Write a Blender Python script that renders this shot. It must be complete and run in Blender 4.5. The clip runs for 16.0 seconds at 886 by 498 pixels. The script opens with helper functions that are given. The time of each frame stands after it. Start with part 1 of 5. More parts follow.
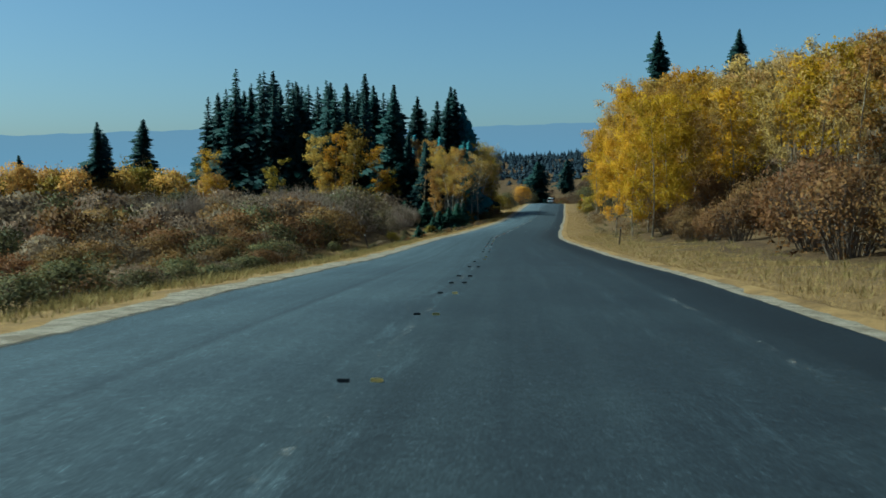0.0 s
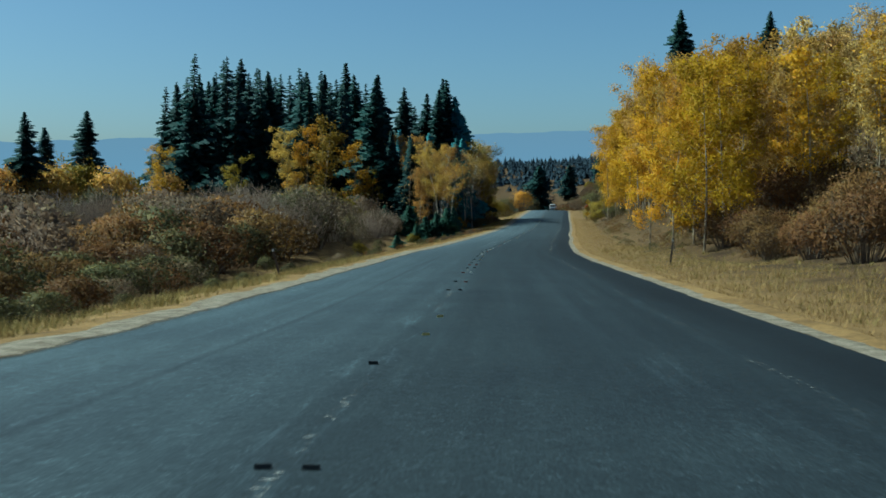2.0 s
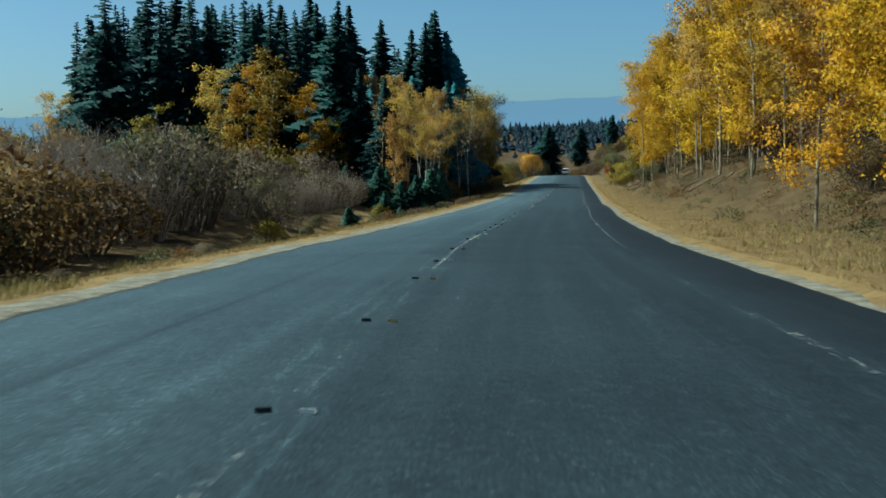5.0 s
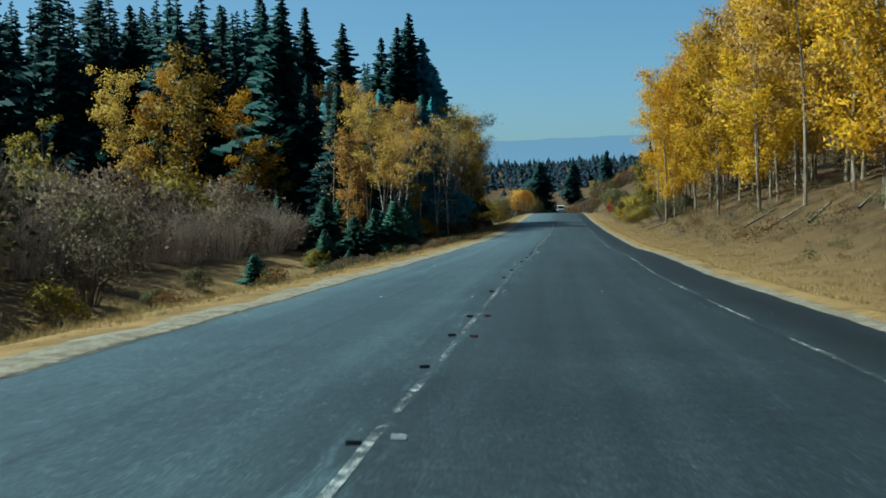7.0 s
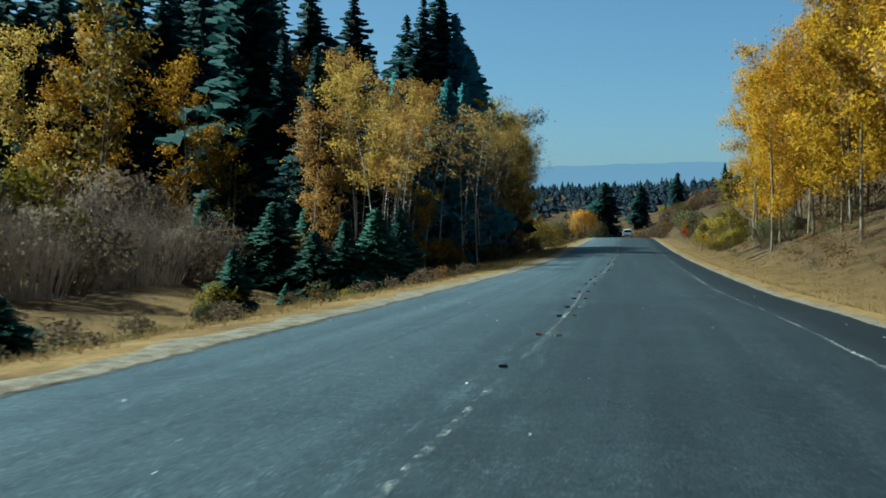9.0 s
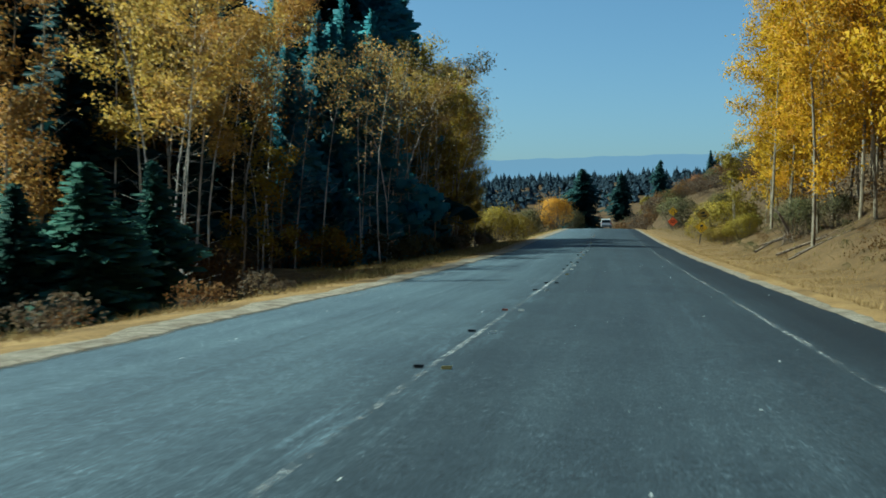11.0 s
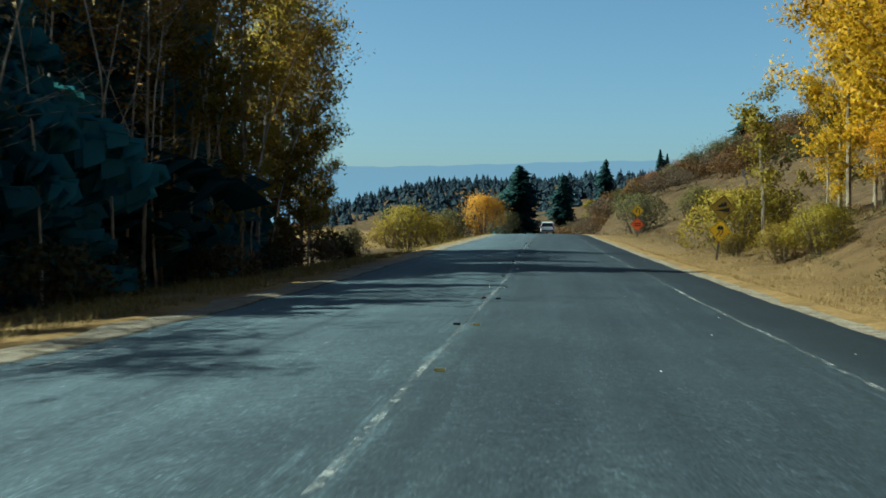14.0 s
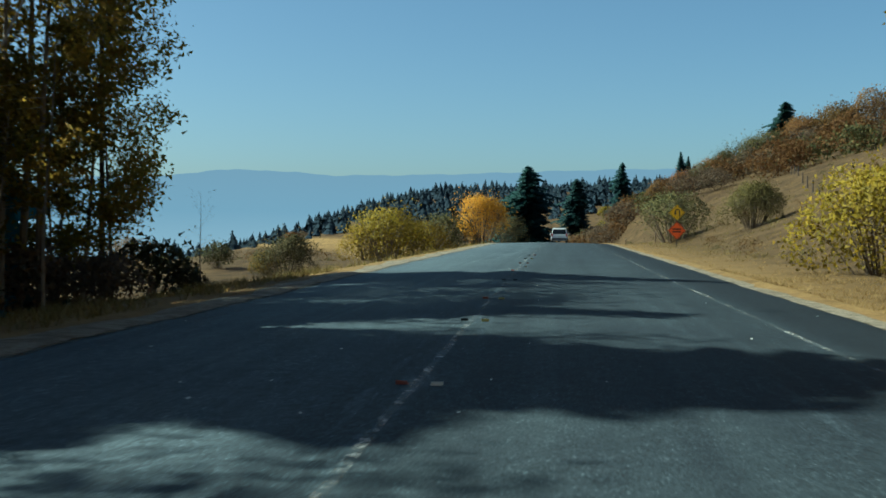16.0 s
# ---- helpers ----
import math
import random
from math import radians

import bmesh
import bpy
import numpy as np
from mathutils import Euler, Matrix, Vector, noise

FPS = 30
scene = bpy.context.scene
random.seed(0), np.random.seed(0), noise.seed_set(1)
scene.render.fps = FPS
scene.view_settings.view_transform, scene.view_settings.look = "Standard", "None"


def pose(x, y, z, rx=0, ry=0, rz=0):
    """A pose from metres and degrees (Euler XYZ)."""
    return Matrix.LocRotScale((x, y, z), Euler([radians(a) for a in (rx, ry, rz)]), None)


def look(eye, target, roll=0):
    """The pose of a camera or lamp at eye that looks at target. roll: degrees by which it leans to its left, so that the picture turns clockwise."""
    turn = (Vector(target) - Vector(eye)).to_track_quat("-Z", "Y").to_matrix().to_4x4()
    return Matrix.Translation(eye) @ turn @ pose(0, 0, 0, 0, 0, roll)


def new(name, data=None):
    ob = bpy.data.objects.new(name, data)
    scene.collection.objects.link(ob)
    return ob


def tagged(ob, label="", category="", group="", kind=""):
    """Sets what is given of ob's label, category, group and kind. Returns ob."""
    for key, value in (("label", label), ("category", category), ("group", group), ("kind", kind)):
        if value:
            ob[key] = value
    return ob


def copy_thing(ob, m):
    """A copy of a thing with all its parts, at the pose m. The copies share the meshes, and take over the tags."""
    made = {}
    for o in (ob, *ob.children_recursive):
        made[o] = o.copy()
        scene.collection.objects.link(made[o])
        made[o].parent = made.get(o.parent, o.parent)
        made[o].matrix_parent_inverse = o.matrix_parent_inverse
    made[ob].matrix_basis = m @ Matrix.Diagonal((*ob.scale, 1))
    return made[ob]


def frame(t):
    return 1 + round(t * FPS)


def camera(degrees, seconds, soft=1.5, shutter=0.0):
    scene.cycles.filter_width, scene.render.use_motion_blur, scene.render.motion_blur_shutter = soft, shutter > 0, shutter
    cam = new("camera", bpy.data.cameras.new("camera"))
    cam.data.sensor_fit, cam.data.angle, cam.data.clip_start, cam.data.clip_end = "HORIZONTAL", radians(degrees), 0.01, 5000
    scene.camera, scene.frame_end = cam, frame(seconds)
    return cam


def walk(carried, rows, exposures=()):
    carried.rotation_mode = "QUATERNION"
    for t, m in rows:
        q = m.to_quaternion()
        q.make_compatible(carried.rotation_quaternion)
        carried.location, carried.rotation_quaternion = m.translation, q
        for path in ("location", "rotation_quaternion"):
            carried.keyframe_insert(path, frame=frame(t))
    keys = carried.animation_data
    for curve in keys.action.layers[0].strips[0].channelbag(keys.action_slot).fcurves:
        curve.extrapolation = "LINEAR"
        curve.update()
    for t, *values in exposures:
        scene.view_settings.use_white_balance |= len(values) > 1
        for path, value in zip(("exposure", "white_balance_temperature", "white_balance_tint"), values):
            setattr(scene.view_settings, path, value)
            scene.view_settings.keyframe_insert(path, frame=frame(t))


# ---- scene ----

cam = camera(46.0, 16.0, soft=1.65, shutter=0.2)
METRES, EYE, TILT, LEAN, TURN = 215.0, 1.36, -14.0, 0.0, 0.0
ROWS = [
    (0.0, 0.0, 0.0, 0.0, -0.0, 10.53, -0.02),
    (0.5, 0.002, 0.0289, 0.006, -0.15, 10.58, -0.19),
    (1.0, 0.0039, 0.0579, 0.0123, -0.16, 10.77, -0.26),
    (1.5, 0.0062, 0.0874, 0.0188, -0.12, 11.01, -0.25),
    (2.0, 0.0085, 0.1175, 0.025, -0.05, 10.97, -0.17),
    (2.5, 0.0106, 0.1474, 0.0312, 0.24, 10.57, -0.03),
    (3.0, 0.0123, 0.1782, 0.0375, 0.65, 9.98, 0.07),
    (3.5, 0.0143, 0.2085, 0.0436, 1.0, 9.5, 0.19),
    (6.0, 0.0229, 0.3606, 0.0762, -0.15, 9.34, 0.88),
    (6.5, 0.0245, 0.3928, 0.0832, -0.31, 10.3, 0.94),
    (7.0, 0.0266, 0.425, 0.0903, -0.13, 11.54, 0.82),
    (7.5, 0.0298, 0.4574, 0.0972, 0.53, 12.63, 0.42),
    (8.0, 0.0333, 0.4892, 0.1037, 1.66, 13.12, -0.23),
    (10.5, 0.0537, 0.6405, 0.1361, 3.45, 12.38, -1.24),
    (11.0, 0.0580, 0.6728, 0.1433, 2.1, 12.48, -0.7),
    (11.5, 0.0623, 0.7046, 0.1508, 0.97, 12.57, -0.38),
    (12.0, 0.0663, 0.7358, 0.1582, 0.22, 12.71, -0.28),
    (12.5, 0.0698, 0.7665, 0.1655, -0.08, 12.83, -0.21),
    (13.0, 0.0729, 0.7968, 0.1727, -0.32, 12.92, -0.22),
    (13.5, 0.076, 0.8265, 0.1798, -0.69, 12.85, -0.09),
    (14.0, 0.0791, 0.8562, 0.1872, -1.1, 12.83, -0.1),
    (14.5, 0.0822, 0.8864, 0.1946, -1.37, 13.15, -0.08),
    (15.0, 0.0855, 0.916, 0.2019, -1.33, 13.69, -0.12),
    (15.5, 0.0891, 0.9451, 0.209, -0.91, 13.91, -0.08),
    (16.0, 0.0932, 0.9715, 0.2153, -0.46, 13.32, -0.23),
]


def smooth(a, b, x):
    """0 below a, 1 above b, with a soft step between; works on numbers and arrays."""
    f = np.clip((np.asarray(x, float) - a) / (b - a), 0, 1)
    return f * f * (3 - 2 * f)


def lift(t):
    return 0.65 * float(smooth(7.0, 10.5, t))


EXPOSURE, KELVIN, GREEN = 0.97, 5000, -20
walk(cam, [(t, pose(0, 0, EYE + lift(t), TILT, LEAN, TURN) @ pose(METRES * x, METRES * y, METRES * z, 90 + pitch, roll, yaw))
           for t, x, y, z, yaw, pitch, roll in ROWS],
     exposures=[(t, EXPOSURE + e, KELVIN + min(4.0, max(0, t - 10)) * 95, GREEN) for t, e in ((0.0, -0.05), (3.5, -0.04), (6.0, 0.15), (8.0, 0.16), (11.0, 0.24), (14.0, 0.30), (16.0, 0.26))])

# ---- light ----
SUN_UP, SUN_SIDE = 48.0, 85.0   # degrees above the horizon, degrees to the left of straight ahead
to_sun = Vector((-math.sin(radians(SUN_SIDE)) * math.cos(radians(SUN_UP)),
                 math.cos(radians(SUN_SIDE)) * math.cos(radians(SUN_UP)), math.sin(radians(SUN_UP))))
world = bpy.data.worlds.new("world")
scene.world = world
world.use_nodes = True
wn = world.node_tree.nodes
sky = wn.new("ShaderNodeTexSky")
sky.sky_type = 'NISHITA'
sky.sun_disc = False
sky.sun_elevation = radians(SUN_UP)
sky.sun_rotation = radians(-SUN_SIDE)
sky.altitude = 1500.0
sky.air_density, sky.dust_density, sky.ozone_density = 1.0, 6.0, 1.6
wn["Background"].inputs["Strength"].default_value = 0.050
world.node_tree.links.new(sky.outputs["Color"], wn["Background"].inputs["Color"])
sun_data = bpy.data.lights.new("sun", 'SUN')
sun_data.energy, sun_data.angle, sun_data.color = 5.0, radians(0.55), (1.0, 0.90, 0.76)
sun = new("sun", sun_data)
sun.matrix_world = look(to_sun * 500, (0, 0, 0))


# ---- materials ----
def material(name, rough=0.8, spec=0.3, metal=0.0):
    m = bpy.data.materials.new(name)
    m.use_nodes = True
    b = m.node_tree.nodes["Principled BSDF"]
    b.inputs["Roughness"].default_value = rough
    b.inputs["Specular IOR Level"].default_value = spec
    b.inputs["Metallic"].default_value = metal
    return m, m.node_tree.nodes, m.node_tree.links, b


def ramp(nodes, links, source, stops):
    r = nodes.new("ShaderNodeValToRGB")
    e = r.color_ramp.elements
    while len(e) < len(stops):
        e.new(0.5)
    for el, (p, c) in zip(e, stops):
        el.position, el.color = p, (*c, 1)
    links.new(source, r.inputs[0])
    return r.outputs[0]


def noise_of(nodes, links, scale, detail=4.0, rough=0.55, vec=None, stretch=None):
    n = nodes.new("ShaderNodeTexNoise")
    n.inputs["Scale"].default_value, n.inputs["Detail"].default_value, n.inputs["Roughness"].default_value = scale, detail, rough
    if vec is None:
        vec = nodes.new("ShaderNodeTexCoord").outputs["Object"]
    if stretch:
        mp = nodes.new("ShaderNodeMapping")
        mp.inputs["Scale"].default_value = stretch
        links.new(vec, mp.inputs["Vector"])
        vec = mp.outputs["Vector"]
    links.new(vec, n.inputs["Vector"])
    return n.outputs["Fac"]


def mix(nodes, links, fac, a, b, mode='MIX'):
    m = nodes.new("ShaderNodeMix")
    m.data_type, m.blend_type = 'RGBA', mode
    for sock, v in ((m.inputs[0], fac), (m.inputs[6], a), (m.inputs[7], b)):
        if isinstance(v, (int, float)):
            sock.default_value = v
        elif isinstance(v, tuple):
            sock.default_value = (*v, 1)
        else:
            links.new(v, sock)
    return m.outputs[2]


def bump(nodes, links, b, height, strength, distance):
    n = nodes.new("ShaderNodeBump")
    n.inputs["Strength"].default_value, n.inputs["Distance"].default_value = strength, distance
    links.new(height, n.inputs["Height"])
    links.new(n.outputs[0], b.inputs["Normal"])


def leaf_material(name, colours, through_light=0.35, rough=0.6, vary=0.30, hue=(0.488, 0.514)):
    """Leaves: a colour for each leaf by chance, a shift for each plant, and some light through the blade."""
    m, n, l, b = material(name, rough, 0.12)
    geo = n.new("ShaderNodeNewGeometry")
    stops = [(i / max(1, len(colours) - 1), c) for i, c in enumerate(colours)]
    col = ramp(n, l, geo.outputs["Random Per Island"], stops)
    info = n.new("ShaderNodeObjectInfo")
    hs = n.new("ShaderNodeHueSaturation")
    mr = n.new("ShaderNodeMapRange")
    mr.inputs[3].default_value, mr.inputs[4].default_value = hue
    l.new(info.outputs["Random"], mr.inputs[0])
    l.new(mr.outputs[0], hs.inputs["Hue"])
    mv = n.new("ShaderNodeMapRange")
    mv.inputs[3].default_value, mv.inputs[4].default_value = 1 - vary, 1 + vary
    wn_ = n.new("ShaderNodeTexWhiteNoise")
    wn_.noise_dimensions = '1D'
    l.new(info.outputs["Random"], wn_.inputs["W"])
    l.new(wn_.outputs["Value"], mv.inputs[0])
    l.new(mv.outputs[0], hs.inputs["Value"])
    l.new(col, hs.inputs["Color"])
    l.new(hs.outputs[0], b.inputs["Base Color"])
    if through_light:
        tr = n.new("ShaderNodeBsdfTranslucent")
        l.new(hs.outputs[0], tr.inputs["Color"])
        ms = n.new("ShaderNodeMixShader")
        ms.inputs[0].default_value = through_light
        l.new(b.outputs[0], ms.inputs[1])
        l.new(tr.outputs[0], ms.inputs[2])
        l.new(ms.outputs[0], n["Material Output"].inputs["Surface"])
    return m


def bark_material(name, light, dark, scale, cut):
    m, n, l, b = material(name, 0.85, 0.15)
    f = noise_of(n, l, scale, 5, 0.6, stretch=(1, 1, 0.35))
    l.new(ramp(n, l, f, [(cut - 0.08, dark), (cut + 0.08, light)]), b.inputs["Base Color"])
    bump(n, l, b, f, 0.5, 0.02)
    return m


GOLD = leaf_material("aspen_gold", [(0.347, 0.162, 0.004), (0.392, 0.213, 0.006), (0.414, 0.246, 0.009), (0.325, 0.196, 0.011)], 0.45, hue=(0.485, 0.509))
AMBER = leaf_material("aspen_amber", [(0.295, 0.166, 0.030), (0.343, 0.211, 0.033), (0.355, 0.241, 0.045), (0.271, 0.190, 0.045)], 0.45, hue=(0.474, 0.506))
OLIVEGOLD = leaf_material("aspen_olive_gold", [(0.335, 0.235, 0.036), (0.390, 0.272, 0.038), (0.280, 0.225, 0.040), (0.405, 0.262, 0.033)], 0.58, hue=(0.482, 0.512))
STRAW = leaf_material("aspen_straw", [(0.309, 0.193, 0.045), (0.360, 0.238, 0.058), (0.309, 0.219, 0.077), (0.270, 0.187, 0.077)], hue=(0.48, 0.505))
LIME = leaf_material("leaf_yellow_green", [(0.158, 0.112, 0.011), (0.208, 0.143, 0.012), (0.110, 0.086, 0.013), (0.232, 0.144, 0.012)])
RUSSET = leaf_material("oak_russet", [(0.074, 0.038, 0.016), (0.112, 0.054, 0.019), (0.140, 0.073, 0.023), (0.070, 0.047, 0.021)], 0.38, 0.7)
BROWN = leaf_material("shrub_brown", [(0.112, 0.078, 0.053), (0.147, 0.099, 0.059), (0.101, 0.078, 0.058), (0.166, 0.112, 0.060)], 0.42, 0.7)
OLIVE = leaf_material("shrub_olive", [(0.043, 0.045, 0.020), (0.060, 0.056, 0.023), (0.095, 0.073, 0.025), (0.034, 0.039, 0.021)], 0.3, 0.7)
GREENGOLD = leaf_material("shrub_green_gold", [(0.070, 0.062, 0.020), (0.110, 0.085, 0.025), (0.055, 0.050, 0.020), (0.130, 0.095, 0.028)], 0.3, 0.7)
YOUNG_NEEDLE = leaf_material("young_needles", [(0.026, 0.066, 0.052), (0.032, 0.075, 0.056), (0.040, 0.084, 0.056), (0.029, 0.070, 0.053)], 0.3, 0.8)
ORANGE = leaf_material("leaf_orange", [(0.315, 0.146, 0.012), (0.367, 0.185, 0.015), (0.378, 0.208, 0.018), (0.294, 0.165, 0.022)], 0.4)
NEEDLE = leaf_material("conifer_needles", [(0.010, 0.030, 0.032), (0.014, 0.035, 0.034), (0.015, 0.037, 0.034), (0.011, 0.032, 0.033)], 0.25, 0.8)
# bluer than the near needles: distance haze is mixed into the colour
HAZED_NEEDLE = leaf_material("hazed_far_needles", [(0.016, 0.028, 0.040), (0.021, 0.034, 0.045), (0.025, 0.038, 0.047), (0.018, 0.030, 0.041)], 0.0, 1.0, 0.1)
# needle colour brightened to make up for light missing in the grove's shade
LIFTED_NEEDLE = leaf_material("shade_lifted_needles", [(0.050, 0.160, 0.190), (0.058, 0.172, 0.198), (0.062, 0.174, 0.190), (0.052, 0.162, 0.191)], 0.45, 0.7)
ASPENBARK = bark_material("aspen_bark", (0.232, 0.191, 0.135), (0.068, 0.050, 0.034), 3.0, 0.46)
PALEBARK = bark_material("pale_aspen_bark", (0.46, 0.43, 0.37), (0.15, 0.125, 0.10), 3.0, 0.44)
FIRBARK = bark_material("conifer_bark", (0.098, 0.068, 0.045), (0.038, 0.026, 0.019), 6.0, 0.5)
SHRUBBARK = bark_material("shrub_bark", (0.128, 0.098, 0.075), (0.056, 0.042, 0.032), 5.0, 0.48)
LOGBARK = bark_material("weathered_log", (0.180, 0.143, 0.109), (0.075, 0.058, 0.045), 5.0, 0.48)
TWIG = bark_material("grey_twig", (0.42, 0.345, 0.28), (0.24, 0.19, 0.15), 4.0, 0.45)


def asphalt_material():
    m, n, l, b = material("asphalt", 0.85, 0.12)
    pos = n.new("ShaderNodeTexCoord").outputs["Object"]
    uv = n.new("ShaderNodeUVMap").outputs[0]
    sep = n.new("ShaderNodeSeparateXYZ")
    l.new(uv, sep.inputs[0])
    coarse = noise_of(n, l, 9.0, 4, 0.75, pos)
    fine = noise_of(n, l, 42.0, 3, 0.7, pos)
    gm = n.new("ShaderNodeMix")
    gm.inputs[0].default_value = 0.28
    l.new(fine, gm.inputs[2])
    l.new(coarse, gm.inputs[3])
    grit = gm.outputs[0]
    base = ramp(n, l, grit, [(0.34, (0.009, 0.0110, 0.0127)), (0.50, (0.0270, 0.0320, 0.0355)), (0.60, (0.046, 0.0540, 0.0590)), (0.68, (0.16, 0.178, 0.185))])
    blotch = noise_of(n, l, 0.35, 5, 0.6, pos)
    base = mix(n, l, 1.0, base, ramp(n, l, blotch, [(0.3, (0.78, 0.78, 0.80)), (0.7, (1.15, 1.14, 1.10))]), 'MULTIPLY')
    # wheel tracks polished along the lanes, told by the sideways coordinate
    streak = noise_of(n, l, 1.0, 4, 0.6, uv, (1.9, 0.03, 1.0))
    tracks = ramp(n, l, streak, [(0.32, (0.80, 0.80, 0.82)), (0.5, (1.0, 1.0, 1.0)), (0.68, (1.28, 1.27, 1.24))])
    base = mix(n, l, 0.9, base, tracks, 'MULTIPLY')
    # glare painted across the road: left lane lightened, right lane darkened
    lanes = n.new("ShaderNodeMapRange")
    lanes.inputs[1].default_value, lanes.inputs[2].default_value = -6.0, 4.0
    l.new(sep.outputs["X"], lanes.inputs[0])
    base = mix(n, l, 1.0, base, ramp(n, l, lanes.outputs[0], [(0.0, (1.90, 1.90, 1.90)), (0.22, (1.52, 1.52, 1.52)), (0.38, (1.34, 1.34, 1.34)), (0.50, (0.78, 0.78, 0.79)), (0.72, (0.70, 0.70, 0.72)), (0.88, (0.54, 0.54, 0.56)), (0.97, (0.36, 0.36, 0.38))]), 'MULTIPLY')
    # pale scuffed patches beside the middle line and along the outer wheel track, and a dark seam in the other lane
    scuff = noise_of(n, l, 1.0, 6, 0.72, uv, (4.2, 0.34, 1.0))
    where = ramp(n, l, lanes.outputs[0], [(0.40, (0, 0, 0)), (0.455, (1, 1, 1)), (0.49, (0.7, 0.7, 0.7)), (0.53, (0, 0, 0)), (0.70, (0, 0, 0)), (0.77, (0.6, 0.6, 0.6)), (0.84, (0.1, 0.1, 0.1)), (0.89, (0.7, 0.7, 0.7)), (0.93, (0, 0, 0))])
    pale = mix(n, l, 1.0, where, ramp(n, l, scuff, [(0.53, (0, 0, 0)), (0.66, (1, 1, 1))]), 'MULTIPLY')
    base = mix(n, l, pale, base, mix(n, l, 1.0, base, (2.1, 2.1, 2.05), 'MULTIPLY'))
    seam = ramp(n, l, lanes.outputs[0], [(0.243, (1, 1, 1)), (0.25, (0.68, 0.68, 0.70)), (0.254, (0.70, 0.70, 0.72)), (0.263, (1, 1, 1))])
    base = mix(n, l, 0.8, base, seam, 'MULTIPLY')
    # tone set by hand along the road: darker first half, paler beyond, tinted blue
    down_road = n.new("ShaderNodeMapRange")
    down_road.inputs[1].default_value, down_road.inputs[2].default_value = 0.0, 240.0
    l.new(sep.outputs["Y"], down_road.inputs[0])
    base = mix(n, l, 1.0, base, ramp(n, l, down_road.outputs[0], [(0.0, (0.64, 0.75, 0.84)), (0.42, (0.64, 0.76, 0.86)), (0.68, (0.99, 1.14, 1.27)), (0.90, (0.99, 1.14, 1.26)), (1.0, (1.04, 1.17, 1.28))]), 'MULTIPLY')
    # dark fresh seal on the strip outside the edge line
    wob = noise_of(n, l, 0.8, 3, 0.5, pos)
    side = n.new("ShaderNodeMath")
    side.operation = 'MULTIPLY_ADD'
    l.new(wob, side.inputs[0])
    side.inputs[1].default_value = 0.5
    l.new(sep.outputs["X"], side.inputs[2])
    dark = n.new("ShaderNodeMapRange")
    dark.interpolation_type = 'SMOOTHSTEP'
    dark.inputs[1].default_value, dark.inputs[2].default_value = 2.9, 4.1
    l.new(side.outputs[0], dark.inputs[0])
    base = mix(n, l, dark.outputs[0], base, mix(n, l, 1.0, base, (0.82, 0.82, 0.85), 'MULTIPLY'))
    l.new(base, b.inputs["Base Color"])
    bump(n, l, b, grit, 0.35, 0.008)
    return m


def paint_material(name, colour, cover):
    """Worn road paint: flakes of paint on asphalt."""
    m, n, l, b = material(name, 0.7, 0.3)
    f = noise_of(n, l, 8.0, 8, 0.75)
    g = noise_of(n, l, 0.3, 4, 0.6)
    s = n.new("ShaderNodeMath")
    s.operation = 'MULTIPLY_ADD'
    l.new(g, s.inputs[0])
    s.inputs[1].default_value = 0.45
    l.new(f, s.inputs[2])
    b.inputs["Base Color"].default_value = (*colour, 1)
    gap = n.new("ShaderNodeBsdfTransparent")
    worn = n.new("ShaderNodeMixShader")
    l.new(ramp(n, l, s.outputs[0], [(cover - 0.07, (0, 0, 0)), (cover + 0.09, (0.9, 0.9, 0.9))]), worn.inputs[0])
    l.new(gap.outputs[0], worn.inputs[1])
    l.new(b.outputs[0], worn.inputs[2])
    l.new(worn.outputs[0], n["Material Output"].inputs["Surface"])
    return m


